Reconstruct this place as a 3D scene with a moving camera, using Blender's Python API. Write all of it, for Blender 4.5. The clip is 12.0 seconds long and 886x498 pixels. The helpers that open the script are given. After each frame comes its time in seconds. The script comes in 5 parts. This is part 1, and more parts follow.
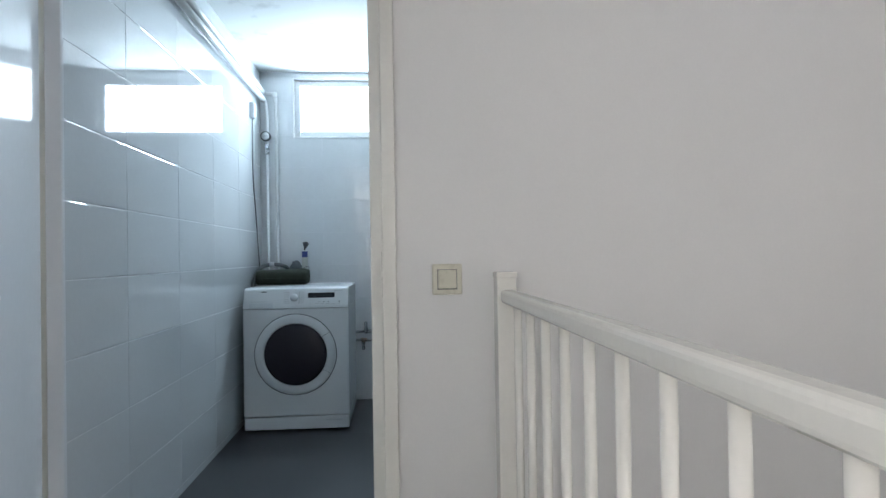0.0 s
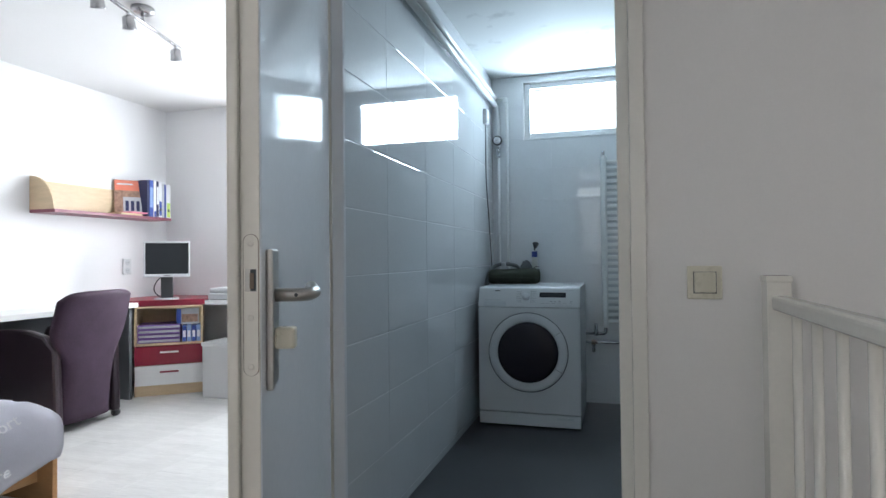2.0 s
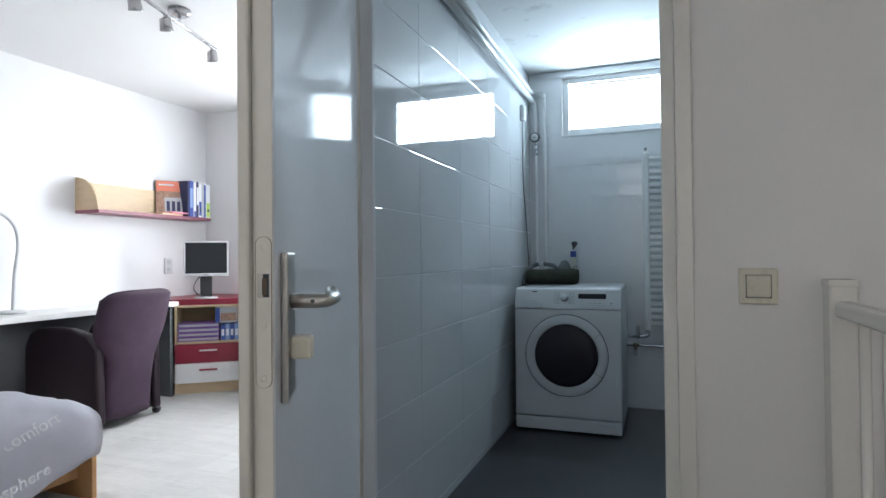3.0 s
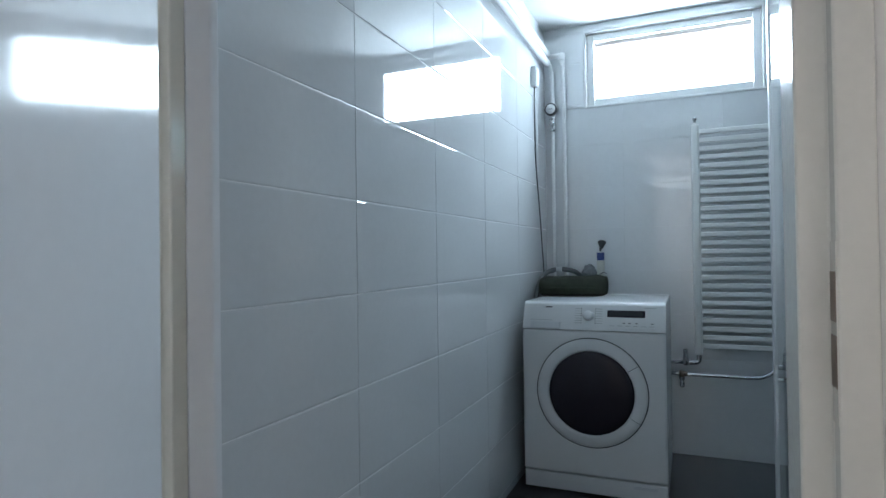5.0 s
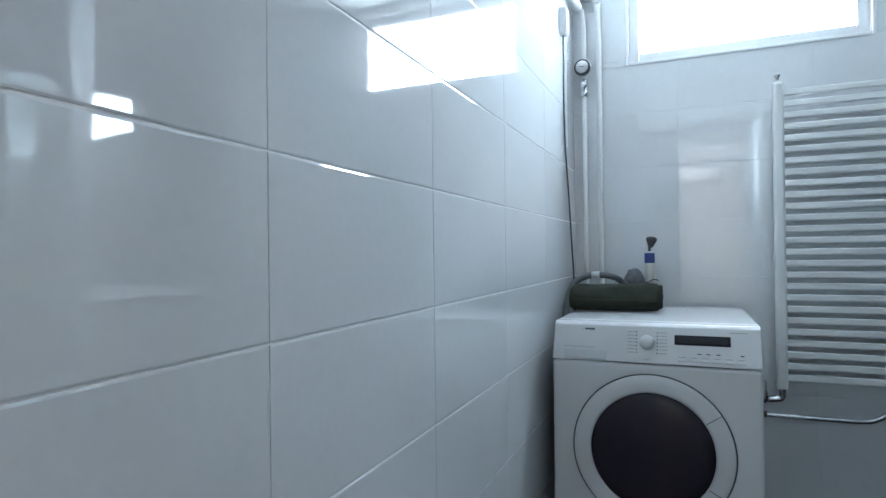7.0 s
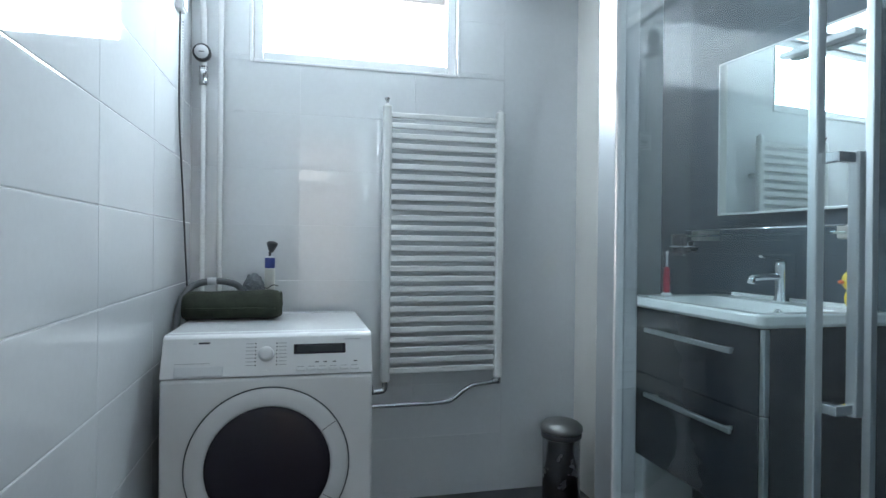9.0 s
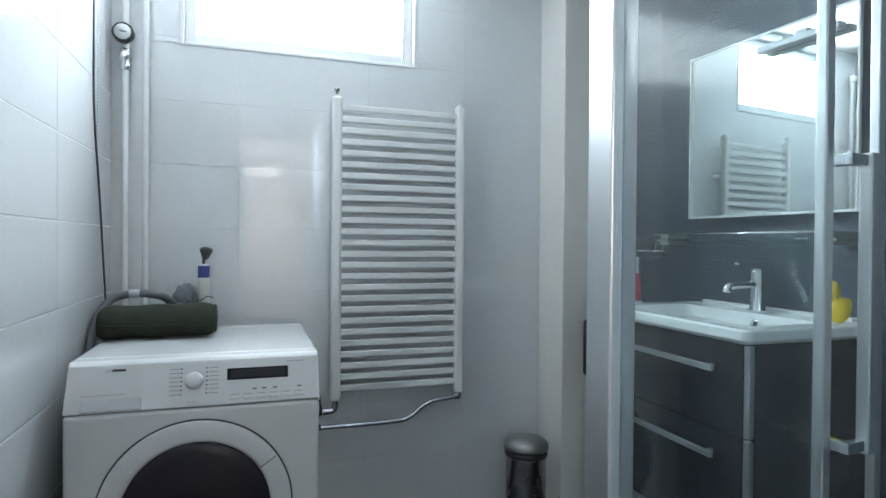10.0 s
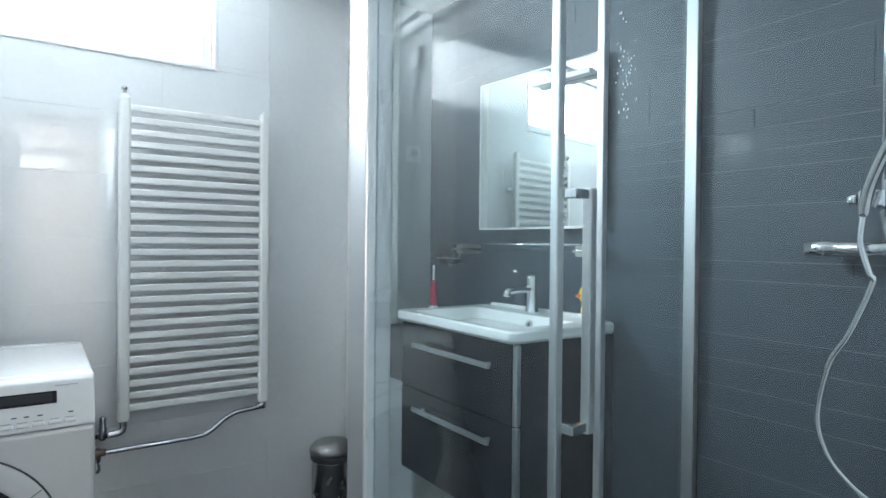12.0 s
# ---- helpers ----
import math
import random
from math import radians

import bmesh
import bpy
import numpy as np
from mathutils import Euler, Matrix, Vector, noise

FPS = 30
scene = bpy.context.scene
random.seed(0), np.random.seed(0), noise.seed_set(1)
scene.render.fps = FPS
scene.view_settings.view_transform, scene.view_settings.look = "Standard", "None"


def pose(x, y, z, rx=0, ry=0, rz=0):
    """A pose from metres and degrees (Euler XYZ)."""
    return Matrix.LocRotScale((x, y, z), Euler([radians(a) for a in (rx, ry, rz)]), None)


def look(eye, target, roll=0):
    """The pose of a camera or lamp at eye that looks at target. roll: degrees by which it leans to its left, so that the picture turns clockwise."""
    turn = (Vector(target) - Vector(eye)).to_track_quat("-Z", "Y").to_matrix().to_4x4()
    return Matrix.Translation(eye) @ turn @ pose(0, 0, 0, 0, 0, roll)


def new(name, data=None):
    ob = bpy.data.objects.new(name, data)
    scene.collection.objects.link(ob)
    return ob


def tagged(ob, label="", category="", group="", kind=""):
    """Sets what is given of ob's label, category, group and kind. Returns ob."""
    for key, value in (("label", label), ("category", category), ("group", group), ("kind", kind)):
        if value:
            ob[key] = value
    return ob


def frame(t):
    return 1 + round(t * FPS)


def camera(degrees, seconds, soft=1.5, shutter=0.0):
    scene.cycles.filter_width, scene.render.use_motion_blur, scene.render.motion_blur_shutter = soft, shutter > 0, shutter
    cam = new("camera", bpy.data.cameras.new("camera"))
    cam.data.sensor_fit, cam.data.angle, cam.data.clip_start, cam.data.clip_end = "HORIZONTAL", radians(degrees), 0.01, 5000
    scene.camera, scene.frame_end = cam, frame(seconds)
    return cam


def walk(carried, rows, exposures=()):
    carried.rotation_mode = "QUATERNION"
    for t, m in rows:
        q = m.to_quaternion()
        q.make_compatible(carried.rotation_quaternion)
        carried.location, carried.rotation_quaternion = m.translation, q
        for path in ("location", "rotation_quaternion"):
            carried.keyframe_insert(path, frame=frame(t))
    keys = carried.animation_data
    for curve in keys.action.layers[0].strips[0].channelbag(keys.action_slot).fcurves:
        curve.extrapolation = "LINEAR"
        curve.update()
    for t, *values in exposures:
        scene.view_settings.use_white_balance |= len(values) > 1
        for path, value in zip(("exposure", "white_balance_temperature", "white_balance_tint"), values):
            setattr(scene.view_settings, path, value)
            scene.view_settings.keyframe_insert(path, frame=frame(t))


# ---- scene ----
cam = camera(74.5, 12.0)
PATH = [
    (0, (0.926, -0.945, 1.025), (1.085, 1.049, 1.046), -0.9),
    (0.5, (0.902, -0.936, 1.022), (0.811, 1.062, 1.048), -0.9),
    (1, (0.879, -0.938, 1.021), (0.587, 1.041, 1.051), -0.8),
    (1.5, (0.858, -0.948, 1.026), (0.402, 0.999, 1.057), -0.7),
    (2, (0.851, -0.954, 1.028), (0.278, 0.962, 1.058), -0.6),
    (2.5, (0.851, -0.953, 1.029), (0.2, 0.938, 1.06), -0.6),
    (4.5, (0.784, -0.271, 1.056), (0.029, 1.581, 1.075), -0.6),
    (5, (0.742, -0.067, 1.06), (-0.041, 1.773, 1.083), -0.8),
    (5.5, (0.652, 0.124, 1.08), (-0.149, 1.957, 1.098), -0.7),
    (6, (0.576, 0.306, 1.061), (-0.225, 2.139, 1.079), -0.8),
    (6.5, (0.499, 0.489, 1.051), (-0.298, 2.324, 1.067), -0.6),
    (7, (0.454, 0.595, 1.074), (-0.323, 2.438, 1.088), -0.7),
    (7.5, (0.435, 0.644, 1.094), (-0.045, 2.585, 1.096), -0.4),
    (7.7, (0.425, 0.655, 1.104), (0.117, 2.631, 1.106), -0.4),
    (9.3, (0.443, 0.721, 1.122), (0.985, 2.646, 1.106), 0.5),
    (9.5, (0.46, 0.763, 1.131), (1.028, 2.68, 1.109), 0.3),
    (10, (0.476, 0.879, 1.147), (1.092, 2.781, 1.129), 0.5),
    (10.5, (0.499, 0.935, 1.164), (1.322, 2.758, 1.149), 0.7),
    (11, (0.538, 0.862, 1.167), (1.506, 2.612, 1.159), 0.6),
    (11.5, (0.544, 0.799, 1.176), (1.608, 2.493, 1.162), 0.6),
    (12, (0.531, 0.771, 1.189), (1.666, 2.418, 1.171), 0.6),
]
walk(cam, [(t, look(e, g, r)) for t, e, g, r in PATH],
     [(0.0, 0.2, 6500, 10), (1.0, 0.05, 6500, 10), (2.5, -0.5, 6500, 10), (4.5, -0.22, 6600, 10), (5.5, 0.00, 6400, 12), (6.5, 0.38, 6700, 13),
      (7.5, 0.41, 6600, 12), (9.5, 0.46, 7200, 14), (10.5, 0.70, 7400, 15), (12.0, 1.00, 7450, 15)])

# ---------------------------------------------------------------- light
FZ = 0.03          # top of the finished floor
CZ = 2.31          # underside of the ceilings

world = bpy.data.worlds.new("sky")
scene.world = world
world.use_nodes = True
wn = world.node_tree
sky = wn.nodes.new("ShaderNodeTexSky")
sky.sky_type = "NISHITA"
sky.sun_disc = False
sky.sun_elevation = radians(38)
sky.sun_rotation = radians(200)
wn.links.new(sky.outputs["Color"], wn.nodes["Background"].inputs["Color"])
wn.nodes["Background"].inputs["Strength"].default_value = 0.12


def window_light(name, m, w, h, watts, colour, spread=180):
    """Sky light that enters through a window's opening."""
    data = bpy.data.lights.new(name, "AREA")
    data.shape, data.size, data.size_y, data.energy, data.color = "RECTANGLE", w, h, watts, colour
    data.spread = radians(spread)
    ob = new(name, data)
    ob.matrix_world = m
    return ob


window_light("bathroom_window_light", pose(0.657, 3.203, 2.0625, -90, 0, 0), 0.774, 0.318, 29.5, (0.645, 0.845, 1.0), 150)
window_light("bedroom_window_light", pose(-1.25, 3.42, 1.50, -90, 0, 0), 1.50, 1.30, 92, (0.90, 0.95, 1.0))
window_light("landing_window_light", pose(-0.19, -2.35, 1.55, 0, 90, 0) @ pose(0, 0, 0, 0, 180, 0), 1.10, 1.00, 38, (0.95, 0.96, 1.0))
window_light("transom_light", pose(0.45, -3.57, 2.18, 90, 0, 0), 0.70, 0.17, 0.5, (0.95, 0.97, 1.0))


# ---------------------------------------------------------------- materials
def mat(name, colour, rough=0.5, metal=0.0, vary=0.06, scale=6.0, bump=0.0, bump_scale=60.0, fine=0.0,
        coat=0.0, piece=0.0, stretch=(1, 1, 1), rough_vary=0.02, spec=0.5, ior=1.5):
    """A surface with colour drift at two scales, uneven gloss and fine relief."""
    m = bpy.data.materials.new(name)
    m.use_nodes = True
    t = m.node_tree
    n, l = t.nodes, t.links
    b = n["Principled BSDF"]
    b.inputs["Metallic"].default_value = metal
    b.inputs["Coat Weight"].default_value = coat
    b.inputs["Specular IOR Level"].default_value = spec
    b.inputs["IOR"].default_value = ior
    co = n.new("ShaderNodeTexCoord")
    mp = n.new("ShaderNodeMapping")
    mp.inputs["Scale"].default_value = stretch
    geo = n.new("ShaderNodeNewGeometry")
    l.new(geo.outputs["Position"], mp.inputs["Vector"])
    big = n.new("ShaderNodeTexNoise")
    big.inputs["Scale"].default_value = scale
    big.inputs["Detail"].default_value = 3
    small = n.new("ShaderNodeTexNoise")
    small.inputs["Scale"].default_value = bump_scale
    small.inputs["Detail"].default_value = 4
    l.new(mp.outputs["Vector"], big.inputs["Vector"])
    l.new(mp.outputs["Vector"], small.inputs["Vector"])
    add = n.new("ShaderNodeMath")
    add.operation = "ADD"
    mul = n.new("ShaderNodeMath")
    mul.operation = "MULTIPLY"
    mul.inputs[1].default_value = 0.5
    l.new(big.outputs["Fac"], add.inputs[0])
    l.new(small.outputs["Fac"], add.inputs[1])
    l.new(add.outputs[0], mul.inputs[0])
    ramp = n.new("ShaderNodeMapRange")
    ramp.inputs["From Min"].default_value, ramp.inputs["From Max"].default_value = 0.3, 0.7
    ramp.inputs["To Min"].default_value, ramp.inputs["To Max"].default_value = 1 - vary, 1 + vary
    l.new(mul.outputs[0], ramp.inputs["Value"])
    val = ramp.outputs["Result"]
    if piece:
        info = n.new("ShaderNodeObjectInfo")
        pr = n.new("ShaderNodeMapRange")
        pr.inputs["To Min"].default_value, pr.inputs["To Max"].default_value = 1 - piece, 1 + piece
        l.new(info.outputs["Random"], pr.inputs["Value"])
        pm = n.new("ShaderNodeMath")
        pm.operation = "MULTIPLY"
        l.new(val, pm.inputs[0])
        l.new(pr.outputs["Result"], pm.inputs[1])
        val = pm.outputs[0]
    hsv = n.new("ShaderNodeHueSaturation")
    hsv.inputs["Color"].default_value = (*colour, 1)
    l.new(val, hsv.inputs["Value"])
    l.new(hsv.outputs["Color"], b.inputs["Base Color"])
    rr = n.new("ShaderNodeMapRange")
    rr.inputs["From Min"].default_value, rr.inputs["From Max"].default_value = 0.3, 0.7
    rr.inputs["To Min"].default_value = max(0.01, rough - rough_vary)
    rr.inputs["To Max"].default_value = min(1, rough + rough_vary)
    l.new(small.outputs["Fac"], rr.inputs["Value"])
    l.new(rr.outputs["Result"], b.inputs["Roughness"])
    if bump or fine:
        bp = n.new("ShaderNodeBump")
        bp.inputs["Strength"].default_value = bump or fine
        bp.inputs["Distance"].default_value = 0.002
        l.new((small if bump else big).outputs["Fac"], bp.inputs["Height"])
        l.new(bp.outputs["Normal"], b.inputs["Normal"])
    return m


def pane_mat(name, colour, gloss=0.04):
    """Thin flat glass: straight view through, with a mirror gloss that grows towards grazing view."""
    m = bpy.data.materials.new(name)
    m.use_nodes = True
    n, l = m.node_tree.nodes, m.node_tree.links
    n.remove(n["Principled BSDF"])
    clear, shine, mix = n.new("ShaderNodeBsdfTransparent"), n.new("ShaderNodeBsdfGlossy"), n.new("ShaderNodeMixShader")
    clear.inputs["Color"].default_value = (*colour, 1)
    shine.inputs["Color"].default_value = (1, 1, 1, 1)
    shine.inputs["Roughness"].default_value = 0.0
    weight, power, rise = n.new("ShaderNodeLayerWeight"), n.new("ShaderNodeMath"), n.new("ShaderNodeMath")
    weight.inputs["Blend"].default_value = 0.5
    power.operation, power.inputs[1].default_value = "POWER", 5.0
    rise.operation, rise.inputs[1].default_value, rise.inputs[2].default_value = "MULTIPLY_ADD", 1 - gloss, gloss
    l.new(weight.outputs["Facing"], power.inputs[0])
    l.new(power.outputs[0], rise.inputs[0])
    l.new(rise.outputs[0], mix.inputs["Fac"])
    l.new(clear.outputs[0], mix.inputs[1])
    l.new(shine.outputs[0], mix.inputs[2])
    l.new(mix.outputs[0], n["Material Output"].inputs["Surface"])
    return m


def glass_mat(name, colour, rough=0.0, ior=1.5):
    m = bpy.data.materials.new(name)
    m.use_nodes = True
    b = m.node_tree.nodes["Principled BSDF"]
    b.inputs["Base Color"].default_value = (*colour, 1)
    b.inputs["Transmission Weight"].default_value = 1
    b.inputs["Roughness"].default_value = rough
    b.inputs["IOR"].default_value = ior
    return m


TILE = mat("white_glazed_tile", (0.640, 0.660, 0.680), 0.03, vary=0.03, scale=2.5, fine=0.10, piece=0.012, rough_vary=0.01, spec=1.0, ior=1.58)
GROUT = mat("pale_grout", (0.76, 0.77, 0.78), 0.35, vary=0.08, bump=0.3, bump_scale=200)
FINEGROUT = mat("white_wall_grout", (0.66, 0.67, 0.68), 0.3, vary=0.05, bump=0.2, bump_scale=200)
WATERMARK = mat("dried_lime_spots", (0.88, 0.90, 0.92), 0.25, vary=0.05)
SLATE = mat("anthracite_tile", (0.044, 0.064, 0.084), 0.50, vary=0.010, scale=1.6, bump_scale=3, piece=0.05, rough_vary=0.001, spec=0.35)
SLATE_GROUT = mat("pale_joint", (0.17, 0.20, 0.22), 0.8, vary=0.15)
WALL = mat("white_wall_paint", (0.76, 0.74, 0.71), 0.55, vary=0.02, scale=1.2, bump=0.15, bump_scale=150)
BEDWALL = mat("bedroom_wall_paint", (0.80, 0.80, 0.81), 0.7, vary=0.02, scale=1.5, bump=0.25, bump_scale=90)
CREAM = mat("cream_gloss_paint", (0.77, 0.74, 0.67), 0.16, vary=0.03, scale=5, bump=0.08, bump_scale=90)
DOORW = mat("white_gloss_door_paint", (0.78, 0.80, 0.83), 0.085, vary=0.02, scale=2, fine=0.12, rough_vary=0.03)
LOBBYFLOOR = mat("landing_floor_covering", (0.30, 0.28, 0.26), 0.6, vary=0.1, bump=0.2)
BATHFLOOR = mat("dark_grey_floor_covering", (0.040, 0.041, 0.046), 0.34, vary=0.12, scale=3, bump=0.15, bump_scale=140)
FLOORGROUT = mat("dark_screed", (0.06, 0.06, 0.065), 0.85, vary=0.1)
LAMINATE = mat("pale_laminate", (0.66, 0.66, 0.65), 0.33, vary=0.14, scale=5, bump=0.05, bump_scale=30, stretch=(0.5, 3.5, 1), piece=0.05)
ALU = mat("brushed_aluminium", (0.66, 0.68, 0.70), 0.34, 1.0, vary=0.01, bump_scale=8, rough_vary=0.01)
CHROME = mat("chrome", (0.72, 0.73, 0.75), 0.09, 1.0, vary=0.02)
DULLCHROME = mat("dulled_chrome_pipe", (0.40, 0.41, 0.43), 0.22, 1.0, vary=0.12, scale=18)
BRASS = mat("tarnished_brass", (0.20, 0.15, 0.12), 0.4, 0.9, vary=0.2, scale=40)
STEEL = mat("stainless_steel", (0.46, 0.46, 0.47), 0.26, 1.0, vary=0.03, bump_scale=20)
DULLSTEEL = mat("dulled_steel", (0.30, 0.30, 0.30), 0.46, 1.0, vary=0.08, scale=12, bump_scale=40)
NICKEL = mat("satin_nickel", (0.52, 0.50, 0.47), 0.33, 1.0, vary=0.06)
ENAMEL = mat("white_enamel", (0.67, 0.68, 0.69), 0.20, vary=0.015, scale=3)
PLASTIC = mat("white_plastic", (0.66, 0.67, 0.68), 0.33, vary=0.02)
GREYPL = mat("pale_grey_plastic", (0.56, 0.58, 0.60), 0.4, vary=0.03)
DARKPL = mat("dark_plastic", (0.035, 0.037, 0.042), 0.35, vary=0.1)
BLACKGL = mat("smoked_glass", (0.024, 0.020, 0.029), 0.06, vary=0.05, rough_vary=0.02, spec=0.28)
SEAM = mat("dark_seam", (0.05, 0.06, 0.065), 0.6)
RADIATOR = mat("radiator_lacquer", (0.76, 0.77, 0.76), 0.28, vary=0.008, rough_vary=0.005)
PIPEW = mat("white_painted_pipe", (0.75, 0.76, 0.76), 0.25, vary=0.04, bump=0.05)
OAKGREY = mat("anthracite_wood_foil", (0.012, 0.0125, 0.017), 0.24, vary=0.03, scale=3, bump_scale=6, stretch=(1, 1, 5), rough_vary=0.002, spec=0.22)
CERAMIC = mat("white_ceramic", (0.84, 0.85, 0.85), 0.06, vary=0.01)
MIRROR = mat("silvered_mirror", (0.86, 0.90, 0.89), 0.012, 1.0, vary=0.005, rough_vary=0.004)
SHOWERGL = pane_mat("shower_glass", (0.945, 0.982, 0.985), 0.038)
PANE = glass_mat("window_glass", (0.98, 0.99, 1.0))
SHELFGL = glass_mat("green_shelf_glass", (0.70, 0.92, 0.88))
CLEAR = glass_mat("clear_plastic", (0.92, 0.94, 0.94), 0.08)
GREEN = mat("dark_green_cloth", (0.026, 0.032, 0.021), 0.9, vary=0.35, scale=25, bump=0.9, bump_scale=260)
HOSE = mat("grey_ribbed_hose", (0.13, 0.14, 0.15), 0.5, vary=0.1)
BLUE = mat("blue_label", (0.03, 0.05, 0.22), 0.4, vary=0.08)
SWITCH = mat("ivory_switch_plastic", (0.66, 0.62, 0.50), 0.28, vary=0.03)
RED = mat("dark_red_lacquer", (0.25, 0.012, 0.035), 0.35, vary=0.06)
SHELFRED = mat("burgundy_shelf_board", (0.22, 0.06, 0.09), 0.4, vary=0.08)
BEECH = mat("pale_beech", (0.62, 0.47, 0.30), 0.45, vary=0.12, scale=8, stretch=(1, 1, 6))
DESKW = mat("white_desk_laminate", (0.80, 0.80, 0.80), 0.35, vary=0.02)
DESKD = mat("dark_grey_panel", (0.12, 0.13, 0.14), 0.6, vary=0.08)
PLUM = mat("plum_microfibre", (0.046, 0.023, 0.046), 0.8, vary=0.35, scale=7, bump=0.35, bump_scale=150)
LEATHER = mat("dark_plum_leather", (0.020, 0.011, 0.018), 0.36, vary=0.2, scale=14, bump=0.3, bump_scale=180)
DUVET = mat("grey_cotton", (0.65, 0.65, 0.72), 0.9, vary=0.06, scale=7, bump=0.4, bump_scale=220)
DUVETPRINT = mat("pale_print", (0.80, 0.80, 0.83), 0.9, vary=0.03)
BEDWOOD = mat("orange_brown_wood", (0.42, 0.22, 0.09), 0.45, vary=0.14, scale=9, stretch=(1, 1, 5))
PURPLE = mat("purple_folder", (0.20, 0.09, 0.36), 0.45, vary=0.08, piece=0.12)
BOOKBLUE = mat("blue_spine", (0.03, 0.07, 0.32), 0.4, vary=0.08)
BOOKNAVY = mat("navy_spine", (0.015, 0.022, 0.09), 0.4, vary=0.08)
BOOKWHITE = mat("white_spine", (0.75, 0.76, 0.78), 0.5, vary=0.03)
BOOKGREY = mat("grey_spine", (0.45, 0.47, 0.50), 0.5, vary=0.05)
LIME = mat("lime_label", (0.45, 0.62, 0.14), 0.5, vary=0.05)
PALEBLUE = mat("pale_blue_cover", (0.22, 0.33, 0.60), 0.5, vary=0.1)
BROCHURE = mat("brown_picture_cover", (0.33, 0.20, 0.14), 0.4, vary=0.5, scale=40)
CORAL = mat("coral_cover", (0.75, 0.22, 0.14), 0.4, vary=0.06)
PINK = mat("pink_cover", (0.80, 0.25, 0.36), 0.5, vary=0.06)
PRINT = mat("grey_printing", (0.34, 0.35, 0.36), 0.5, vary=0.05)
PUFF = mat("grey_mesh_netting", (0.16, 0.175, 0.19), 0.8, vary=0.3, scale=60, bump=0.8, bump_scale=320)
BOTTLEBODY = mat("cloudy_plastic", (0.50, 0.50, 0.46), 0.3, vary=0.06, scale=20)
SCREEN = mat("dark_screen", (0.022, 0.025, 0.030), 0.5, vary=0.05, spec=0.25)
SILVERPL = mat("silver_plastic", (0.60, 0.61, 0.63), 0.35, 0.2, vary=0.03)
YELLOW = mat("yellow_rubber", (0.80, 0.55, 0.03), 0.35, vary=0.05)
ORANGE = mat("orange_rubber", (0.80, 0.16, 0.05), 0.35, vary=0.04)
BRUSHRED = mat("red_plastic", (0.40, 0.012, 0.035), 0.3, vary=0.04)


def ceiling_mat(name, stains):
    """Matt white ceiling paint, with some grey damp stains where it has them."""
    m = mat(name, (0.74, 0.74, 0.74), 0.75, vary=0.02, scale=1.5, bump=0.2, bump_scale=120)
    if stains:
        t = m.node_tree
        hs = [x for x in t.nodes if x.type == "HUE_SAT"][0]
        geo = t.nodes.new("ShaderNodeNewGeometry")
        nz = t.nodes.new("ShaderNodeTexNoise")
        nz.inputs["Scale"].default_value = 5.5
        nz.inputs["Detail"].default_value = 4
        t.links.new(geo.outputs["Position"], nz.inputs["Vector"])
        mr = t.nodes.new("ShaderNodeMapRange")
        mr.inputs["From Min"].default_value, mr.inputs["From Max"].default_value = 0.60, 0.74
        mr.inputs["To Min"].default_value, mr.inputs["To Max"].default_value = 0.0, 0.55
        t.links.new(nz.outputs["Fac"], mr.inputs["Value"])
        mx = t.nodes.new("ShaderNodeMix")
        mx.data_type = "RGBA"
        mx.inputs["B"].default_value = (0.30, 0.30, 0.31, 1)
        t.links.new(mr.outputs["Result"], mx.inputs["Factor"])
        t.links.new(hs.outputs["Color"], mx.inputs["A"])
        t.links.new(mx.outputs["Result"], t.nodes["Principled BSDF"].inputs["Base Color"])
    return m


BATHCEIL = ceiling_mat("stained_ceiling_paint", True)
ROOMCEIL = ceiling_mat("ceiling_paint", False)


# ---------------------------------------------------------------- mesh helpers
def bx(bm, x0, x1, y0, y1, z0, z1, bevel=0.0, seg=2, m=None):
    """Adds a box, with rounded edges where bevel is given."""
    r = bmesh.ops.create_cube(bm, size=1)
    vs = r["verts"]
    for v in vs:
        v.co = Vector(((x0 + x1) / 2 + v.co.x * (x1 - x0), (y0 + y1) / 2 + v.co.y * (y1 - y0), (z0 + z1) / 2 + v.co.z * (z1 - z0)))
    if bevel:
        es = list({e for v in vs for e in v.link_edges})
        r2 = bmesh.ops.bevel(bm, geom=es, offset=bevel, segments=seg, profile=0.5, affect="EDGES")
        vs = list({v for f in r2["faces"] for v in f.verts} | {v for v in vs if v.is_valid})
    if m is not None:
        bmesh.ops.transform(bm, matrix=m, verts=vs)
    return bm


def box(*a, **k):
    return bx(bmesh.new(), *a, **k)


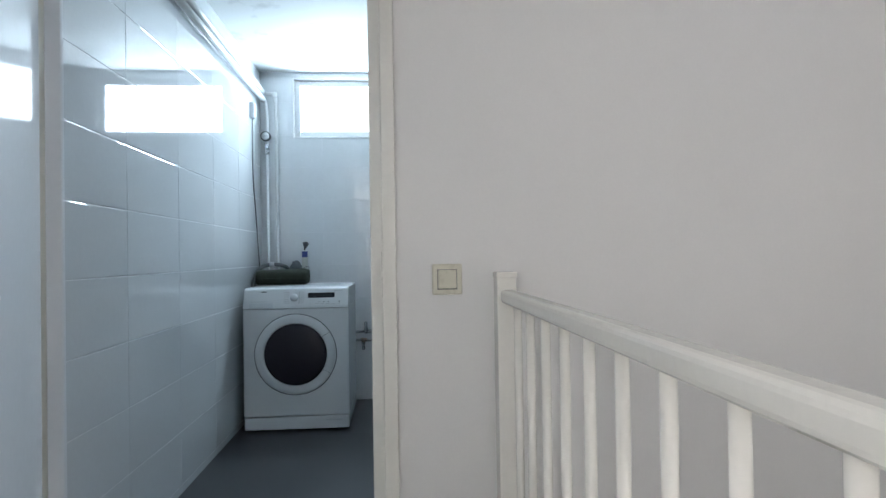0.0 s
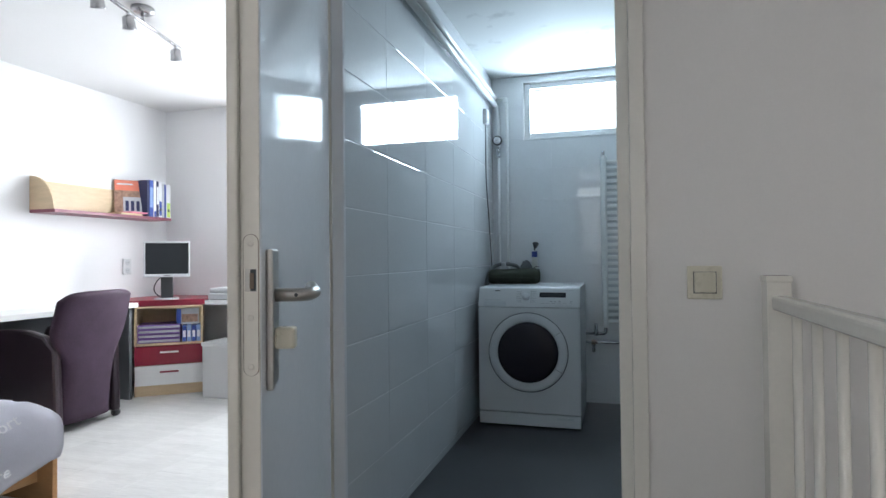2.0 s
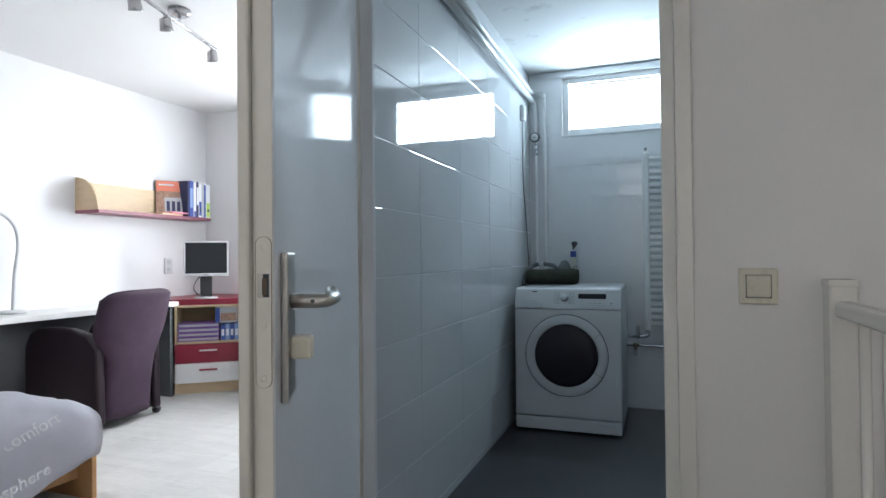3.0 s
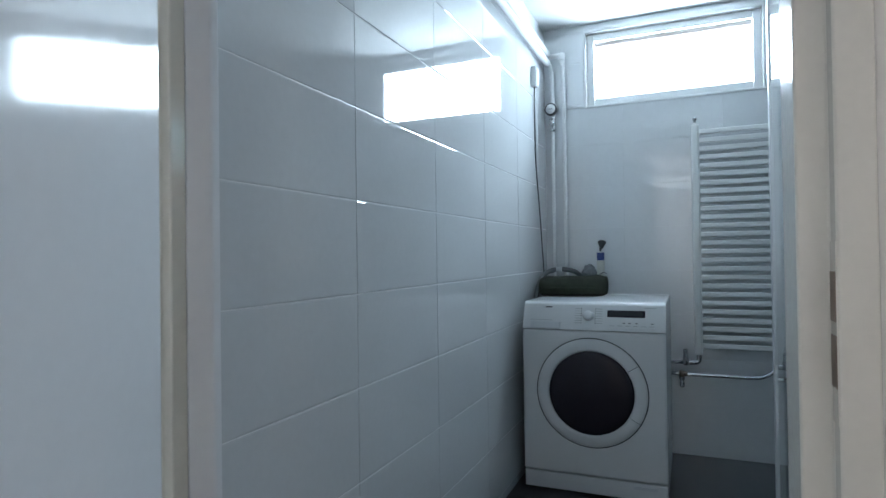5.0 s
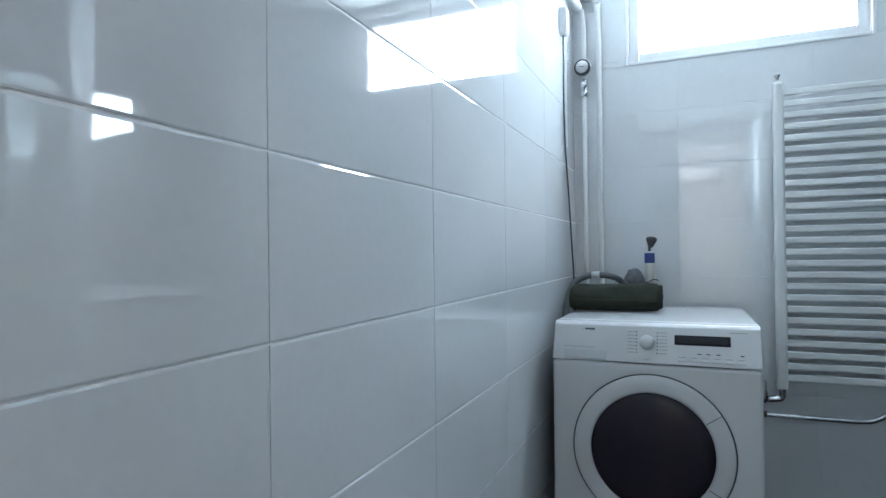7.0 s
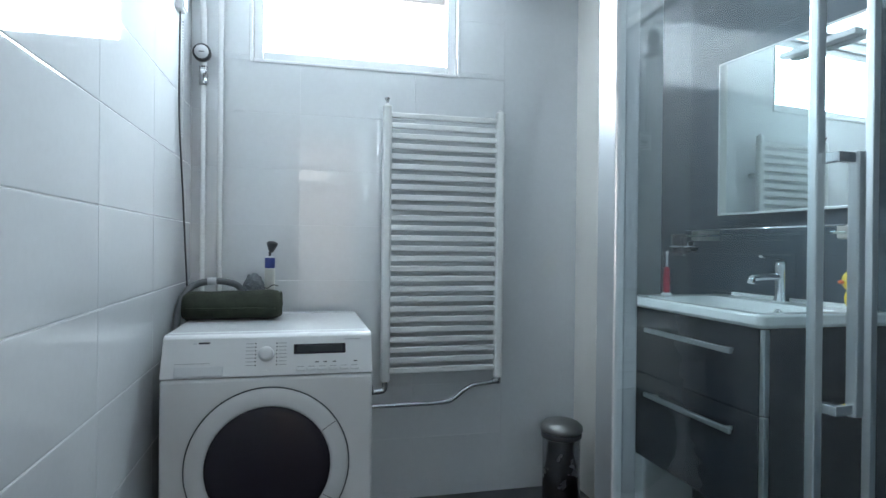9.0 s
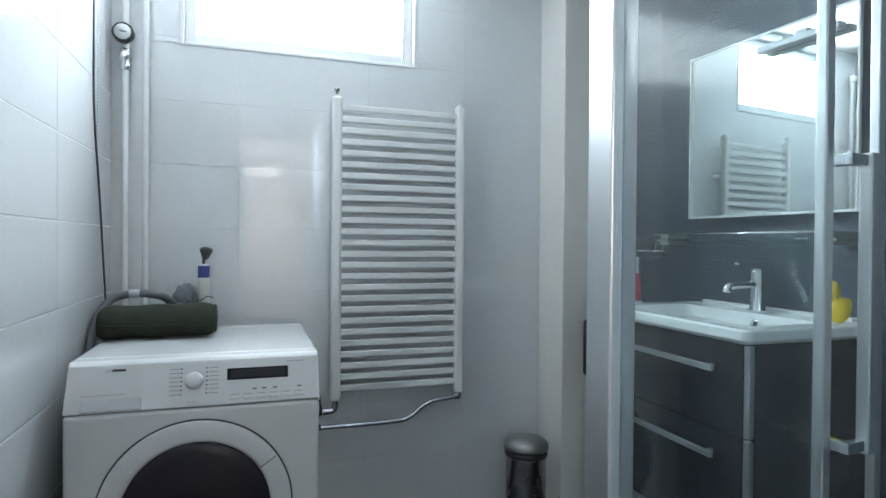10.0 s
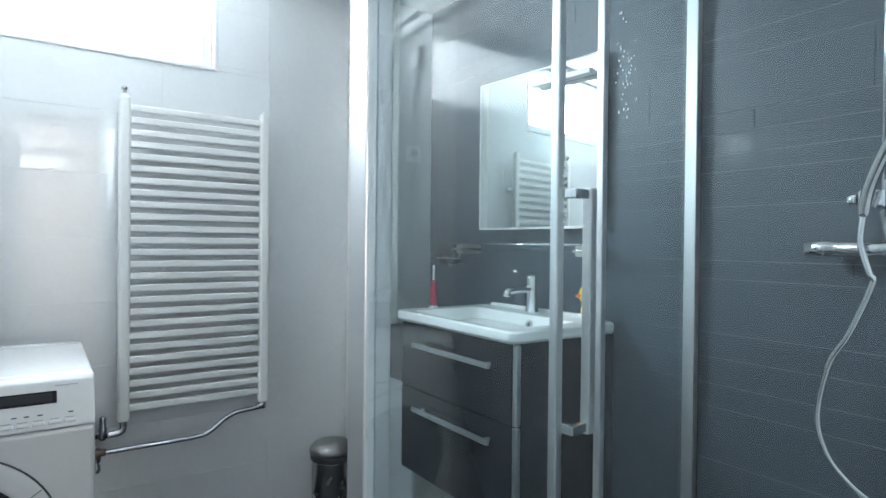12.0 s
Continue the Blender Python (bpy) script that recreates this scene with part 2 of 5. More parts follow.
def tube(points, r, seg=10, bm=None, smooth=0, taper=None):
    """A round tube along points; smooth: steps of a curve drawn between them."""
    pts = [Vector(p) for p in points]
    if smooth:
        out = []
        for i in range(len(pts) - 1):
            a, b, c, d = pts[max(i - 1, 0)], pts[i], pts[i + 1], pts[min(i + 2, len(pts) - 1)]
            for k in range(smooth):
                s = k / smooth
                out.append(0.5 * ((2 * b) + (c - a) * s + (2 * a - 5 * b + 4 * c - d) * s * s + (3 * b - a - 3 * c + d) * s ** 3))
        pts = out + [pts[-1]]
    bm = bm or bmesh.new()
    rings = []
    side = None
    for i, p in enumerate(pts):
        d = (pts[min(i + 1, len(pts) - 1)] - pts[max(i - 1, 0)]).normalized()
        if side is None:
            side = d.orthogonal().normalized()
        side = (side - d * side.dot(d)).normalized()
        up = d.cross(side)
        rad = r if taper is None else r * taper[min(i, len(taper) - 1)]
        rings.append([bm.verts.new(p + (side * math.cos(a) + up * math.sin(a)) * rad) for a in (2 * math.pi * k / seg for k in range(seg))])
    for a, b in zip(rings, rings[1:]):
        for k in range(seg):
            f = bm.faces.new((a[k], a[(k + 1) % seg], b[(k + 1) % seg], b[k]))
            f.smooth = True
    bm.faces.new(rings[0][::-1])
    bm.faces.new(rings[-1])
    return bm


def lathe(profile, seg=24, m=None, bm=None):
    """A turned body: (radius, height) pairs about the z axis, then moved by m."""
    bm = bm or bmesh.new()
    made, rings = [], []
    for r, z in profile:
        ring = [bm.verts.new((max(r, 1e-4) * math.cos(a), max(r, 1e-4) * math.sin(a), z)) for a in (2 * math.pi * k / seg for k in range(seg))]
        rings.append(ring)
        made += ring
    for a, b in zip(rings, rings[1:]):
        for k in range(seg):
            f = bm.faces.new((a[k], a[(k + 1) % seg], b[(k + 1) % seg], b[k]))
            f.smooth = True
    bm.faces.new(rings[0][::-1])
    bm.faces.new(rings[-1])
    if m is not None:
        bmesh.ops.transform(bm, matrix=m, verts=made)
    return bm


def prism(outline, lo, hi, axis="z", bevel=0.0):
    """A slab from a plan outline, drawn out along one axis."""
    bm = bmesh.new()

    def at(p, h):
        return {"z": (p[0], p[1], h), "x": (h, p[0], p[1]), "y": (p[0], h, p[1])}[axis]
    a = [bm.verts.new(at(p, lo)) for p in outline]
    b = [bm.verts.new(at(p, hi)) for p in outline]
    n = len(outline)
    bm.faces.new(a[::-1])
    bm.faces.new(b)
    for k in range(n):
        bm.faces.new((a[k], a[(k + 1) % n], b[(k + 1) % n], b[k]))
    bmesh.ops.recalc_face_normals(bm, faces=bm.faces)
    if bevel:
        bmesh.ops.bevel(bm, geom=list(bm.edges), offset=bevel, segments=2, profile=0.5, affect="EDGES")
    return bm


def mesh(name, bm, material, smooth=False):
    me = bpy.data.meshes.new(name)
    bmesh.ops.recalc_face_normals(bm, faces=bm.faces)
    if smooth:
        for f in bm.faces:
            f.smooth = True
    bm.to_mesh(me)
    bm.free()
    me.materials.append(material)
    return me


def part(name, bm, material, parent, label="", smooth=False):
    ob = new(name, mesh(name, bm, material, smooth))
    if parent is not None:
        ob.parent = parent
        if parent.parent is None and parent.type == "EMPTY":
            ob.matrix_parent_inverse = parent.matrix_basis.inverted()
    return tagged(ob, label) if label else ob


def thing(name, x, y, z, label, category, group="", rz=0):
    ob = new(name)
    ob.empty_display_size = 0.05
    ob.matrix_basis = pose(x, y, z, 0, 0, rz)
    return tagged(ob, label, category, group)


def local(name, bm, material, parent, label="", smooth=False):
    """A part whose mesh is drawn in its thing's own axes."""
    ob = new(name, mesh(name, bm, material, smooth))
    ob.parent = parent
    return tagged(ob, label) if label else ob


def solid(name, bm, material, label, category):
    return tagged(new(name, mesh(name, bm, material)), label, category, kind="structure")


TILES = {}


def tile_mesh(w, h, d, material, bevel, side):
    key = (round(w, 4), round(h, 4), d, material.name, bevel, side)
    if key not in TILES:
        bm = bmesh.new()
        ring = lambda u, v, z: [bm.verts.new((sx * (w / 2 - u), sy * (h / 2 - v), z)) for sx, sy in ((-1, -1), (1, -1), (1, 1), (-1, 1))]
        a, c, e = ring(0, 0, 0), ring(0, 0, d - min(bevel, 0.0006)), ring(side, bevel, d)
        for p, q in ((a, c), (c, e)):
            for k in range(4):
                bm.faces.new((p[k], p[(k + 1) % 4], q[(k + 1) % 4], q[k]))
        bm.faces.new(e)
        TILES[key] = mesh("tile", bm, material)
    return TILES[key]


def lay(parent, axis, at, cells, material, depth, joint, bevel=0.0015, name="tile", upright=None, side=None):
    """Tiles on a wall or floor. axis: the way the face looks; cells: (u0, u1, v0, v1) in metres."""
    turn = {"+x": Matrix(((0, 0, 1), (1, 0, 0), (0, 1, 0))), "-x": Matrix(((0, 0, -1), (-1, 0, 0), (0, 1, 0))),
            "-y": Matrix(((1, 0, 0), (0, 0, -1), (0, 1, 0))), "+y": Matrix(((-1, 0, 0), (0, 0, 1), (0, 1, 0))),
            "+z": Matrix(((1, 0, 0), (0, 1, 0), (0, 0, 1)))}[axis].to_4x4()
    for u0, u1, v0, v1 in cells:
        w, h = u1 - u0 - (upright or joint), v1 - v0 - joint
        if w < 0.006 or h < 0.006:
            continue
        u, v = (u0 + u1) / 2, (v0 + v1) / 2
        p = {"x": (at, u, v), "y": (u, at, v), "z": (u, v, at)}[axis[1]]
        ob = new(name, tile_mesh(w, h, depth, material, bevel, bevel if side is None else side))
        ob.matrix_basis = Matrix.Translation(p) @ turn
        ob.parent = parent


def grid(us, vs, hole=None):
    """The cells between the lines us and vs, less a hole (u0, u1, v0, v1)."""
    out = []
    for u0, u1 in zip(us, us[1:]):
        for v0, v1 in zip(vs, vs[1:]):
            if not hole or u1 <= hole[0] or u0 >= hole[1] or v1 <= hole[2] or v0 >= hole[3]:
                out.append((u0, u1, v0, v1))
                continue
            a, b, c, d = hole
            if v0 < c:
                out.append((u0, u1, v0, c))
            if v1 > d:
                out.append((u0, u1, d, v1))
            lo, hi = max(v0, c), min(v1, d)
            if u0 < a:
                out.append((u0, a, lo, hi))
            if u1 > b:
                out.append((b, u1, lo, hi))
    return out

# ---------------------------------------------------------------- the structure
RW = 2.10          # face of the dark tiled wall
WY = 3.17          # face of the bathroom's window wall
HY = 0.69          # landing face of the wall with the bathroom door
BX = -2.87         # bedroom wall with the shelf

floor = solid("floor", box(-0.02, RW + 0.1, -3.5, WY, -0.12, FZ - 0.008), FLOORGROUT, "dark grey floor slab under bathroom and landing", "floor")
solid("floor_landing", box(-0.02, 1.19, -3.45, 0.598, FZ - 0.008, FZ), LOBBYFLOOR, "plain brown-grey landing floor covering", "floor")
solid("floor_bathroom", box(0.0, RW, 0.60, WY - 0.012, FZ - 0.008, FZ), BATHFLOOR, "plain dark grey bathroom floor covering", "floor")
bed_floor = solid("floor_bedroom", box(BX, -0.13, -1.5, WY + 0.1, -0.12, FZ - 0.006), LAMINATE, "pale washed laminate bedroom floor", "floor")
solid("ceiling_bathroom", box(-0.01, RW + 0.1, HY + 0.02, WY + 0.2, CZ, CZ + 0.1), BATHCEIL, "white bathroom ceiling with grey damp stains", "ceiling")
solid("ceiling_landing", box(-0.13, RW + 0.1, -3.6, HY + 0.01, CZ, CZ + 0.1), ROOMCEIL, "white landing ceiling", "ceiling")
solid("ceiling_bedroom", box(BX - 0.1, -0.14, -1.6, WY + 0.3, CZ - 0.004, CZ + 0.1), ROOMCEIL, "white bedroom ceiling", "ceiling")

# wall between bathroom and bedroom
wall_west = solid("wall_west", box(-0.13, 0.0005, 0.60, WY + 0.25, -0.1, CZ), GROUT, "bathroom wall of large glossy white tiles", "wall")
# window wall of the bathroom, in four pieces round the opening
WIN = (0.222, 1.092, 1.855, 2.27)
wy0, wy1 = WY - 0.0105, WY + 0.25
bm = box(-0.004, WIN[0], wy0, wy1, -0.1, CZ)
bx(bm, WIN[1], RW + 0.1, wy0, wy1, -0.1, CZ)
bx(bm, WIN[0], WIN[1], wy0, wy1, -0.1, WIN[2])
bx(bm, WIN[0], WIN[1], wy0, wy1, WIN[3], CZ)
wall_north = solid("wall_north", bm, FINEGROUT, "white tiled outer wall with a high window", "wall")
wall_east = solid("wall_east", box(RW + 0.0012, RW + 0.12, HY + 0.05, WY - 0.0105, -0.1, CZ), SLATE_GROUT, "wall of anthracite strip tiles", "wall")
bm = box(0.925, RW + 0.4, HY, HY + 0.096, -0.1, CZ)
bx(bm, 0.09, 0.925, HY, HY + 0.096, 2.09, CZ)
wall_south = solid("wall_south", bm, WALL, "off-white plastered landing wall", "wall")
bm = box(0.93, RW, HY + 0.096, HY + 0.1045, -0.05, CZ)
wall_shower = solid("wall_shower", bm, GROUT, "white tiled wall behind the shower", "wall")

# landing walls: the bedroom doorway in the side wall, a window at the far end
DW0, DW1 = -0.352, 0.46
bm = box(-0.13, -0.02, -1.80, DW0 - 0.03, -0.1, CZ)
bx(bm, -0.13, -0.02, -3.6, -2.90, -0.1, CZ)
bx(bm, -0.13, -0.02, -2.90, -1.80, -0.1, 1.02)
bx(bm, -0.13, -0.02, -2.90, -1.80, 2.08, CZ)
bx(bm, -0.13, -0.02, DW1 + 0.03, 0.60, -0.1, CZ)
bx(bm, -0.13, -0.02, DW0 - 0.03, DW1 + 0.03, 2.1, CZ)
solid("wall_landing_side", bm, WALL, "white landing wall with the bedroom doorway", "wall")
bm = box(0.95, RW + 0.4, -3.6, -3.5, -0.1, CZ)
bx(bm, -0.13, -0.05, -3.6, -3.5, -0.1, CZ)
bx(bm, -0.05, 0.95, -3.6, -3.5, -0.1, 2.08)
bx(bm, -0.05, 0.95, -3.6, -3.5, 2.28, CZ)
solid("wall_landing_end", bm, WALL, "plain white landing end wall with a window", "wall")
solid("wall_stairwell", box(RW + 0.3, RW + 0.4, -3.5, HY, -2.6, CZ), WALL, "plain off-white stairwell wall", "wall")

# bedroom walls
solid("wall_bedroom_shelf", box(BX - 0.1, BX, -1.6, WY + 0.3, -0.1, CZ), BEDWALL, "white bedroom wall", "wall")
bm = box(BX, -2.0, WY, WY + 0.25, -0.1, CZ - 0.004)
bx(bm, -0.5, -0.13, WY, WY + 0.25, -0.1, CZ - 0.004)
bx(bm, -2.0, -0.5, WY, WY + 0.25, -0.1, 0.85)
bx(bm, -2.0, -0.5, WY, WY + 0.25, 2.15, CZ - 0.004)
solid("wall_bedroom_window", bm, BEDWALL, "white bedroom wall with a window", "wall")
solid("wall_bedroom_back", box(BX, -0.13, -1.6, -1.5, -0.1, CZ), BEDWALL, "plain white bedroom back wall", "wall")


def frame_bars(parent, x0, x1, y0, y1, z0, z1, w, material, name="frame_bar", bevel=0.004):
    part(name, box(x0, x0 + w, y0, y1, z0, z1, bevel=bevel), material, parent)
    part(name, box(x1 - w, x1, y0, y1, z0, z1, bevel=bevel), material, parent)
    part(name, box(x0 + w, x1 - w, y0, y1, z0, z0 + w, bevel=bevel), material, parent)
    part(name, box(x0 + w, x1 - w, y0, y1, z1 - w, z1, bevel=bevel), material, parent)


# pale overcast sky seen through the high window
def glow_mat(name, colour, strength):
    m = bpy.data.materials.new(name)
    m.use_nodes = True
    n, l = m.node_tree.nodes, m.node_tree.links
    n.remove(n["Principled BSDF"])
    e = n.new("ShaderNodeEmission")
    e.inputs["Color"].default_value, e.inputs["Strength"].default_value = (*colour, 1), strength
    l.new(e.outputs[0], n["Material Output"].inputs["Surface"])
    return m


solid("backdrop", box(-1.2, 2.4, 5.0, 5.02, 1.5, 4.2), glow_mat("overcast_sky", (0.93, 0.97, 1.0), 2.5), "pale overcast sky outside the window", "sky")


# windows
def window(name, x0, x1, z0, z1, y, label, trim):
    w = tagged(new(name), label, "window", kind="structure")
    if trim:
        frame_bars(w, x0 - 0.004, x1 + 0.004, y - 0.016, y + 0.012, z0 - 0.004, z1 + 0.004, 0.014, ENAMEL, "casing", 0.003)
    frame_bars(w, x0 + 0.010, x1 - 0.010, y + 0.014, y + 0.070, z0 + 0.010, z1 - 0.010, 0.040, ENAMEL)
    p = part("pane", box(x0 + 0.046, x1 - 0.046, y + 0.040, y + 0.048, z0 + 0.046, z1 - 0.046), PANE, w)
    p.visible_shadow = False
    return w


window("window_1", *WIN[:2], *WIN[2:], WY, "high white-framed bathroom window, bright sky behind", True)
window("window_2", -2.0, -0.5, 0.85, 2.15, WY + 0.02, "wide white bedroom window beside the desk", False)
w3 = tagged(new("window_3"), "narrow white transom window at the landing end", "window", kind="structure")
frame_bars(w3, -0.05, 0.95, -3.56, -3.52, 2.08, 2.28, 0.02, ENAMEL)
p = part("pane", box(-0.03, 0.93, -3.545, -3.54, 2.10, 2.26), PANE, w3)
p.visible_shadow = False

w4 = tagged(new("window_4"), "white landing window in the side wall", "window", kind="structure")
for a in ((-2.90, -2.85, 1.02, 2.08), (-1.85, -1.80, 1.02, 2.08), (-2.85, -1.85, 1.02, 1.07), (-2.85, -1.85, 2.03, 2.08)):
    part("frame_bar", box(-0.11, -0.06, *a, bevel=0.004), ENAMEL, w4)
p = part("pane", box(-0.09, -0.084, -2.855, -1.845, 1.065, 2.035), PANE, w4)
p.visible_shadow = False

# pipe chase beside the radiator
chase = solid("pipe_chase", box(1.655, 1.80, 2.955, WY - 0.002, FZ - 0.01, CZ, bevel=0.004), WALL, "white boxed-in pipe chase", "chase")

# door frames
dj = tagged(new("door_frame_1"), "cream gloss-painted bathroom door frame", "door frame", kind="structure")
part("jamb", prism(((-0.018, 0.520), (0.040, 0.520), (0.040, 0.545), (0.060, 0.545), (0.060, 0.574), (-0.018, 0.574)), -0.02, 2.10, bevel=0.003), CREAM, dj)
part("stop", prism(((0.002, 0.5745), (0.060, 0.5745), (0.081, 0.603), (0.081, 0.619), (0.002, 0.619)), -0.02, 2.10, bevel=0.002), DOORW, dj, "white gloss door stop")
jr = part("jamb", prism(((0.853, 0.705), (0.886, 0.705), (0.886, 0.675), (0.925, 0.675), (0.925, HY + 0.115), (0.853, HY + 0.115)), -0.02, 2.10, bevel=0.003), CREAM, dj)
part("strike_plate", box(0.8850, 0.8866, 0.6765, 0.7035, 0.87, 1.07, bevel=0.0004), CREAM, jr, "painted-over strike plate")
for z0, z1 in ((0.982, 1.037), (0.910, 0.967)):
    part("slot", box(0.8842, 0.8856, 0.6775, 0.7025, z0, z1), BRASS, jr, "dark worn slot in the strike plate")
part("head", prism(((0.0, 0.53), (0.05, 0.53), (0.853, 0.675), (0.853, HY + 0.08), (0.0, 0.618)), 2.05, 2.12), CREAM, dj)

dj2 = tagged(new("door_frame_2"), "cream gloss-painted bedroom door frame", "door frame", kind="structure")
for a, b in ((DW0 - 0.055, DW0), (DW1, DW1 + 0.05)):
    part("jamb", box(-0.145, -0.008, a, b, -0.02, 2.12, bevel=0.004), CREAM, dj2)
part("head", box(-0.145, -0.008, DW0, DW1, 2.06, 2.12, bevel=0.004), CREAM, dj2)


# bathroom door leaf, standing open over the landing
def bathroom_door():
    hinge, end = Vector((0.086, 0.505)), Vector((0.388, -0.268))
    d = (end - hinge)
    L = d.length
    ang = math.degrees(math.atan2(d.y, d.x))
    t = tagged(new("door_1"), "open glossy white bathroom door with a long metal handle plate", "door", kind="structure")
    t.matrix_basis = pose(hinge.x, hinge.y, 0, 0, 0, ang)
    T = 0.040
    # local x runs along the leaf, +y is the bathroom face; a lip laps over the frame on the other side
    E = L + 0.003
    local("leaf", box(0.0, L, -T, 0.0, FZ + 0.012, 2.04, bevel=0.0025), DOORW, t)
    local("lipping", box(L, E, -0.0265, -0.001, FZ + 0.014, 2.030, bevel=0.001), CREAM, t, "cream painted door edge")
    local("rebate_lip", box(L - 0.004, L + 0.016, -T - 0.001, -0.027, FZ + 0.012, 2.042, bevel=0.003, seg=3), CREAM, t, "cream painted overlapping door lip")
    cy, hw, z0, z1 = -0.0125, 0.0095, 0.872, 1.062
    arc = [(cy + hw * math.cos(q), hw * math.sin(q)) for q in (math.pi * k / 10 for k in range(11))]
    outline = [(p[0], z1 - hw + p[1]) for p in arc] + [(2 * cy - p[0], z0 + hw - p[1]) for p in arc]
    local("lock_faceplate", prism(outline, E - 0.001, E + 0.0012, "x"), CREAM, t, "painted round-ended lock faceplate")
    local("faceplate_seam", prism([(cy + (p[0] - cy) * 1.09, 0.967 + (p[1] - 0.967) * 1.006) for p in outline], E - 0.001, E + 0.0003, "x"), BRASS, t)
    local("latch_mouth", box(E + 0.0008, E + 0.0016, cy - 0.0075, cy + 0.0078, 0.985, 1.016, bevel=0.0003), NICKEL, t)
    local("keep_hole", box(E + 0.001, E + 0.0020, cy - 0.0005, cy + 0.0070, 0.986, 1.015), SEAM, t)
    local("latch", prism(((E + 0.001, cy - 0.0005), (E + 0.001, cy + 0.0055), (E + 0.006, cy - 0.0005)), 0.989, 1.010), BRASS, t, "worn brass latch bolt")
    for z in (0.884, 1.050, 0.950):
        local("screw", lathe([(0.0042, 0), (0.0042, 0.0008), (0.003, 0.0012)], 12, Matrix.Translation((E + 0.0010, cy, z)) @ pose(0, 0, 0, 0, 90, 0)), CREAM, t)
    c = L - 0.05
    local("handle_plate", prism(((c - 0.022, 0.853), (c + 0.022, 0.843), (c + 0.022, 1.043), (c - 0.022, 1.043)), 0.0, 0.010, "y", bevel=0.003), NICKEL, t, "satin metal handle plate")
    hz = 0.977
    lever = local("handle", tube([(c, 0.006, hz), (c, 0.046, hz), (c - 0.010, 0.055, hz), (c - 0.072, 0.055, hz), (c - 0.076, 0.054, hz), (c - 0.097, 0.046, hz + 0.007), (c - 0.101, 0.044, hz + 0.008)], 0.0100, 14, taper=[1, 1, 1, 1, 1.0, 0.95, 0.80]), NICKEL, t, "satin lever handle")
    local("grub_screw", lathe([(0.0028, 0), (0.0028, 0.0012)], 10, Matrix.Translation((c + 0.0098, 0.040, hz)) @ pose(0, 0, 0, 0, 90, 0)), SEAM, lever)
    local("thumb_turn", box(c - 0.012, c + 0.012, 0.009, 0.038, 0.900, 0.931, bevel=0.004), SWITCH, t, "worn ivory thumb turn")
    return t


bathroom_door()


# ---------------------------------------------------------------- the landing
def light_switch():
    t = thing("light_switch", 1.066, HY, 0.957, "ivory plastic rocker light switch on the landing wall", "switch")
    part("plate", box(1.024, 1.108, HY - 0.011, HY, 0.914, 1.0, bevel=0.004), SWITCH, t)
    part("gap", box(1.0385, 1.0935, HY - 0.0125, HY - 0.010, 0.929, 0.985), SEAM, t)
    part("rocker", box(1.040, 1.092, HY - 0.017, HY - 0.010, 0.931, 0.984, bevel=0.003), SWITCH, t)


light_switch()


def stair_rail():
    t = thing("stair_railing", 1.225, 0.0, FZ, "cream painted wooden railing with turned square-set balusters", "railing")
    part("newel_post", box(1.198, 1.252, 0.625, HY, -0.10, 0.972, bevel=0.004), CREAM, t)
    part("newel_cap", box(1.196, 1.254, 0.622, HY - 0.001, 0.960, 0.976, bevel=0.003), CREAM, t)
    # the handrail runs from the newel along the stairwell
    part("handrail", box(1.205, 1.245, -2.30, 0.625, 0.893, 0.929, bevel=0.010, seg=3), CREAM, t)
    part("base_rail", box(1.190, 1.260, -2.30, HY, -0.30, FZ + 0.02, bevel=0.004), CREAM, t)
    y = 0.489
    while y > -2.25:
        part("baluster", tube([(1.225, y, FZ), (1.225, y, 0.897)], 0.0100, 12), CREAM, t)
        y -= 0.1345


stair_rail()

# ---------------------------------------------------------------- the bathroom
def tile_lines(first, pitch, lo, hi):
    k = math.floor((lo - first) / pitch)
    out = [lo]
    v = first + (k + 1) * pitch
    while v < hi - 0.004:
        if v > lo + 0.004:
            out.append(v)
        v += pitch
    return out + [hi]


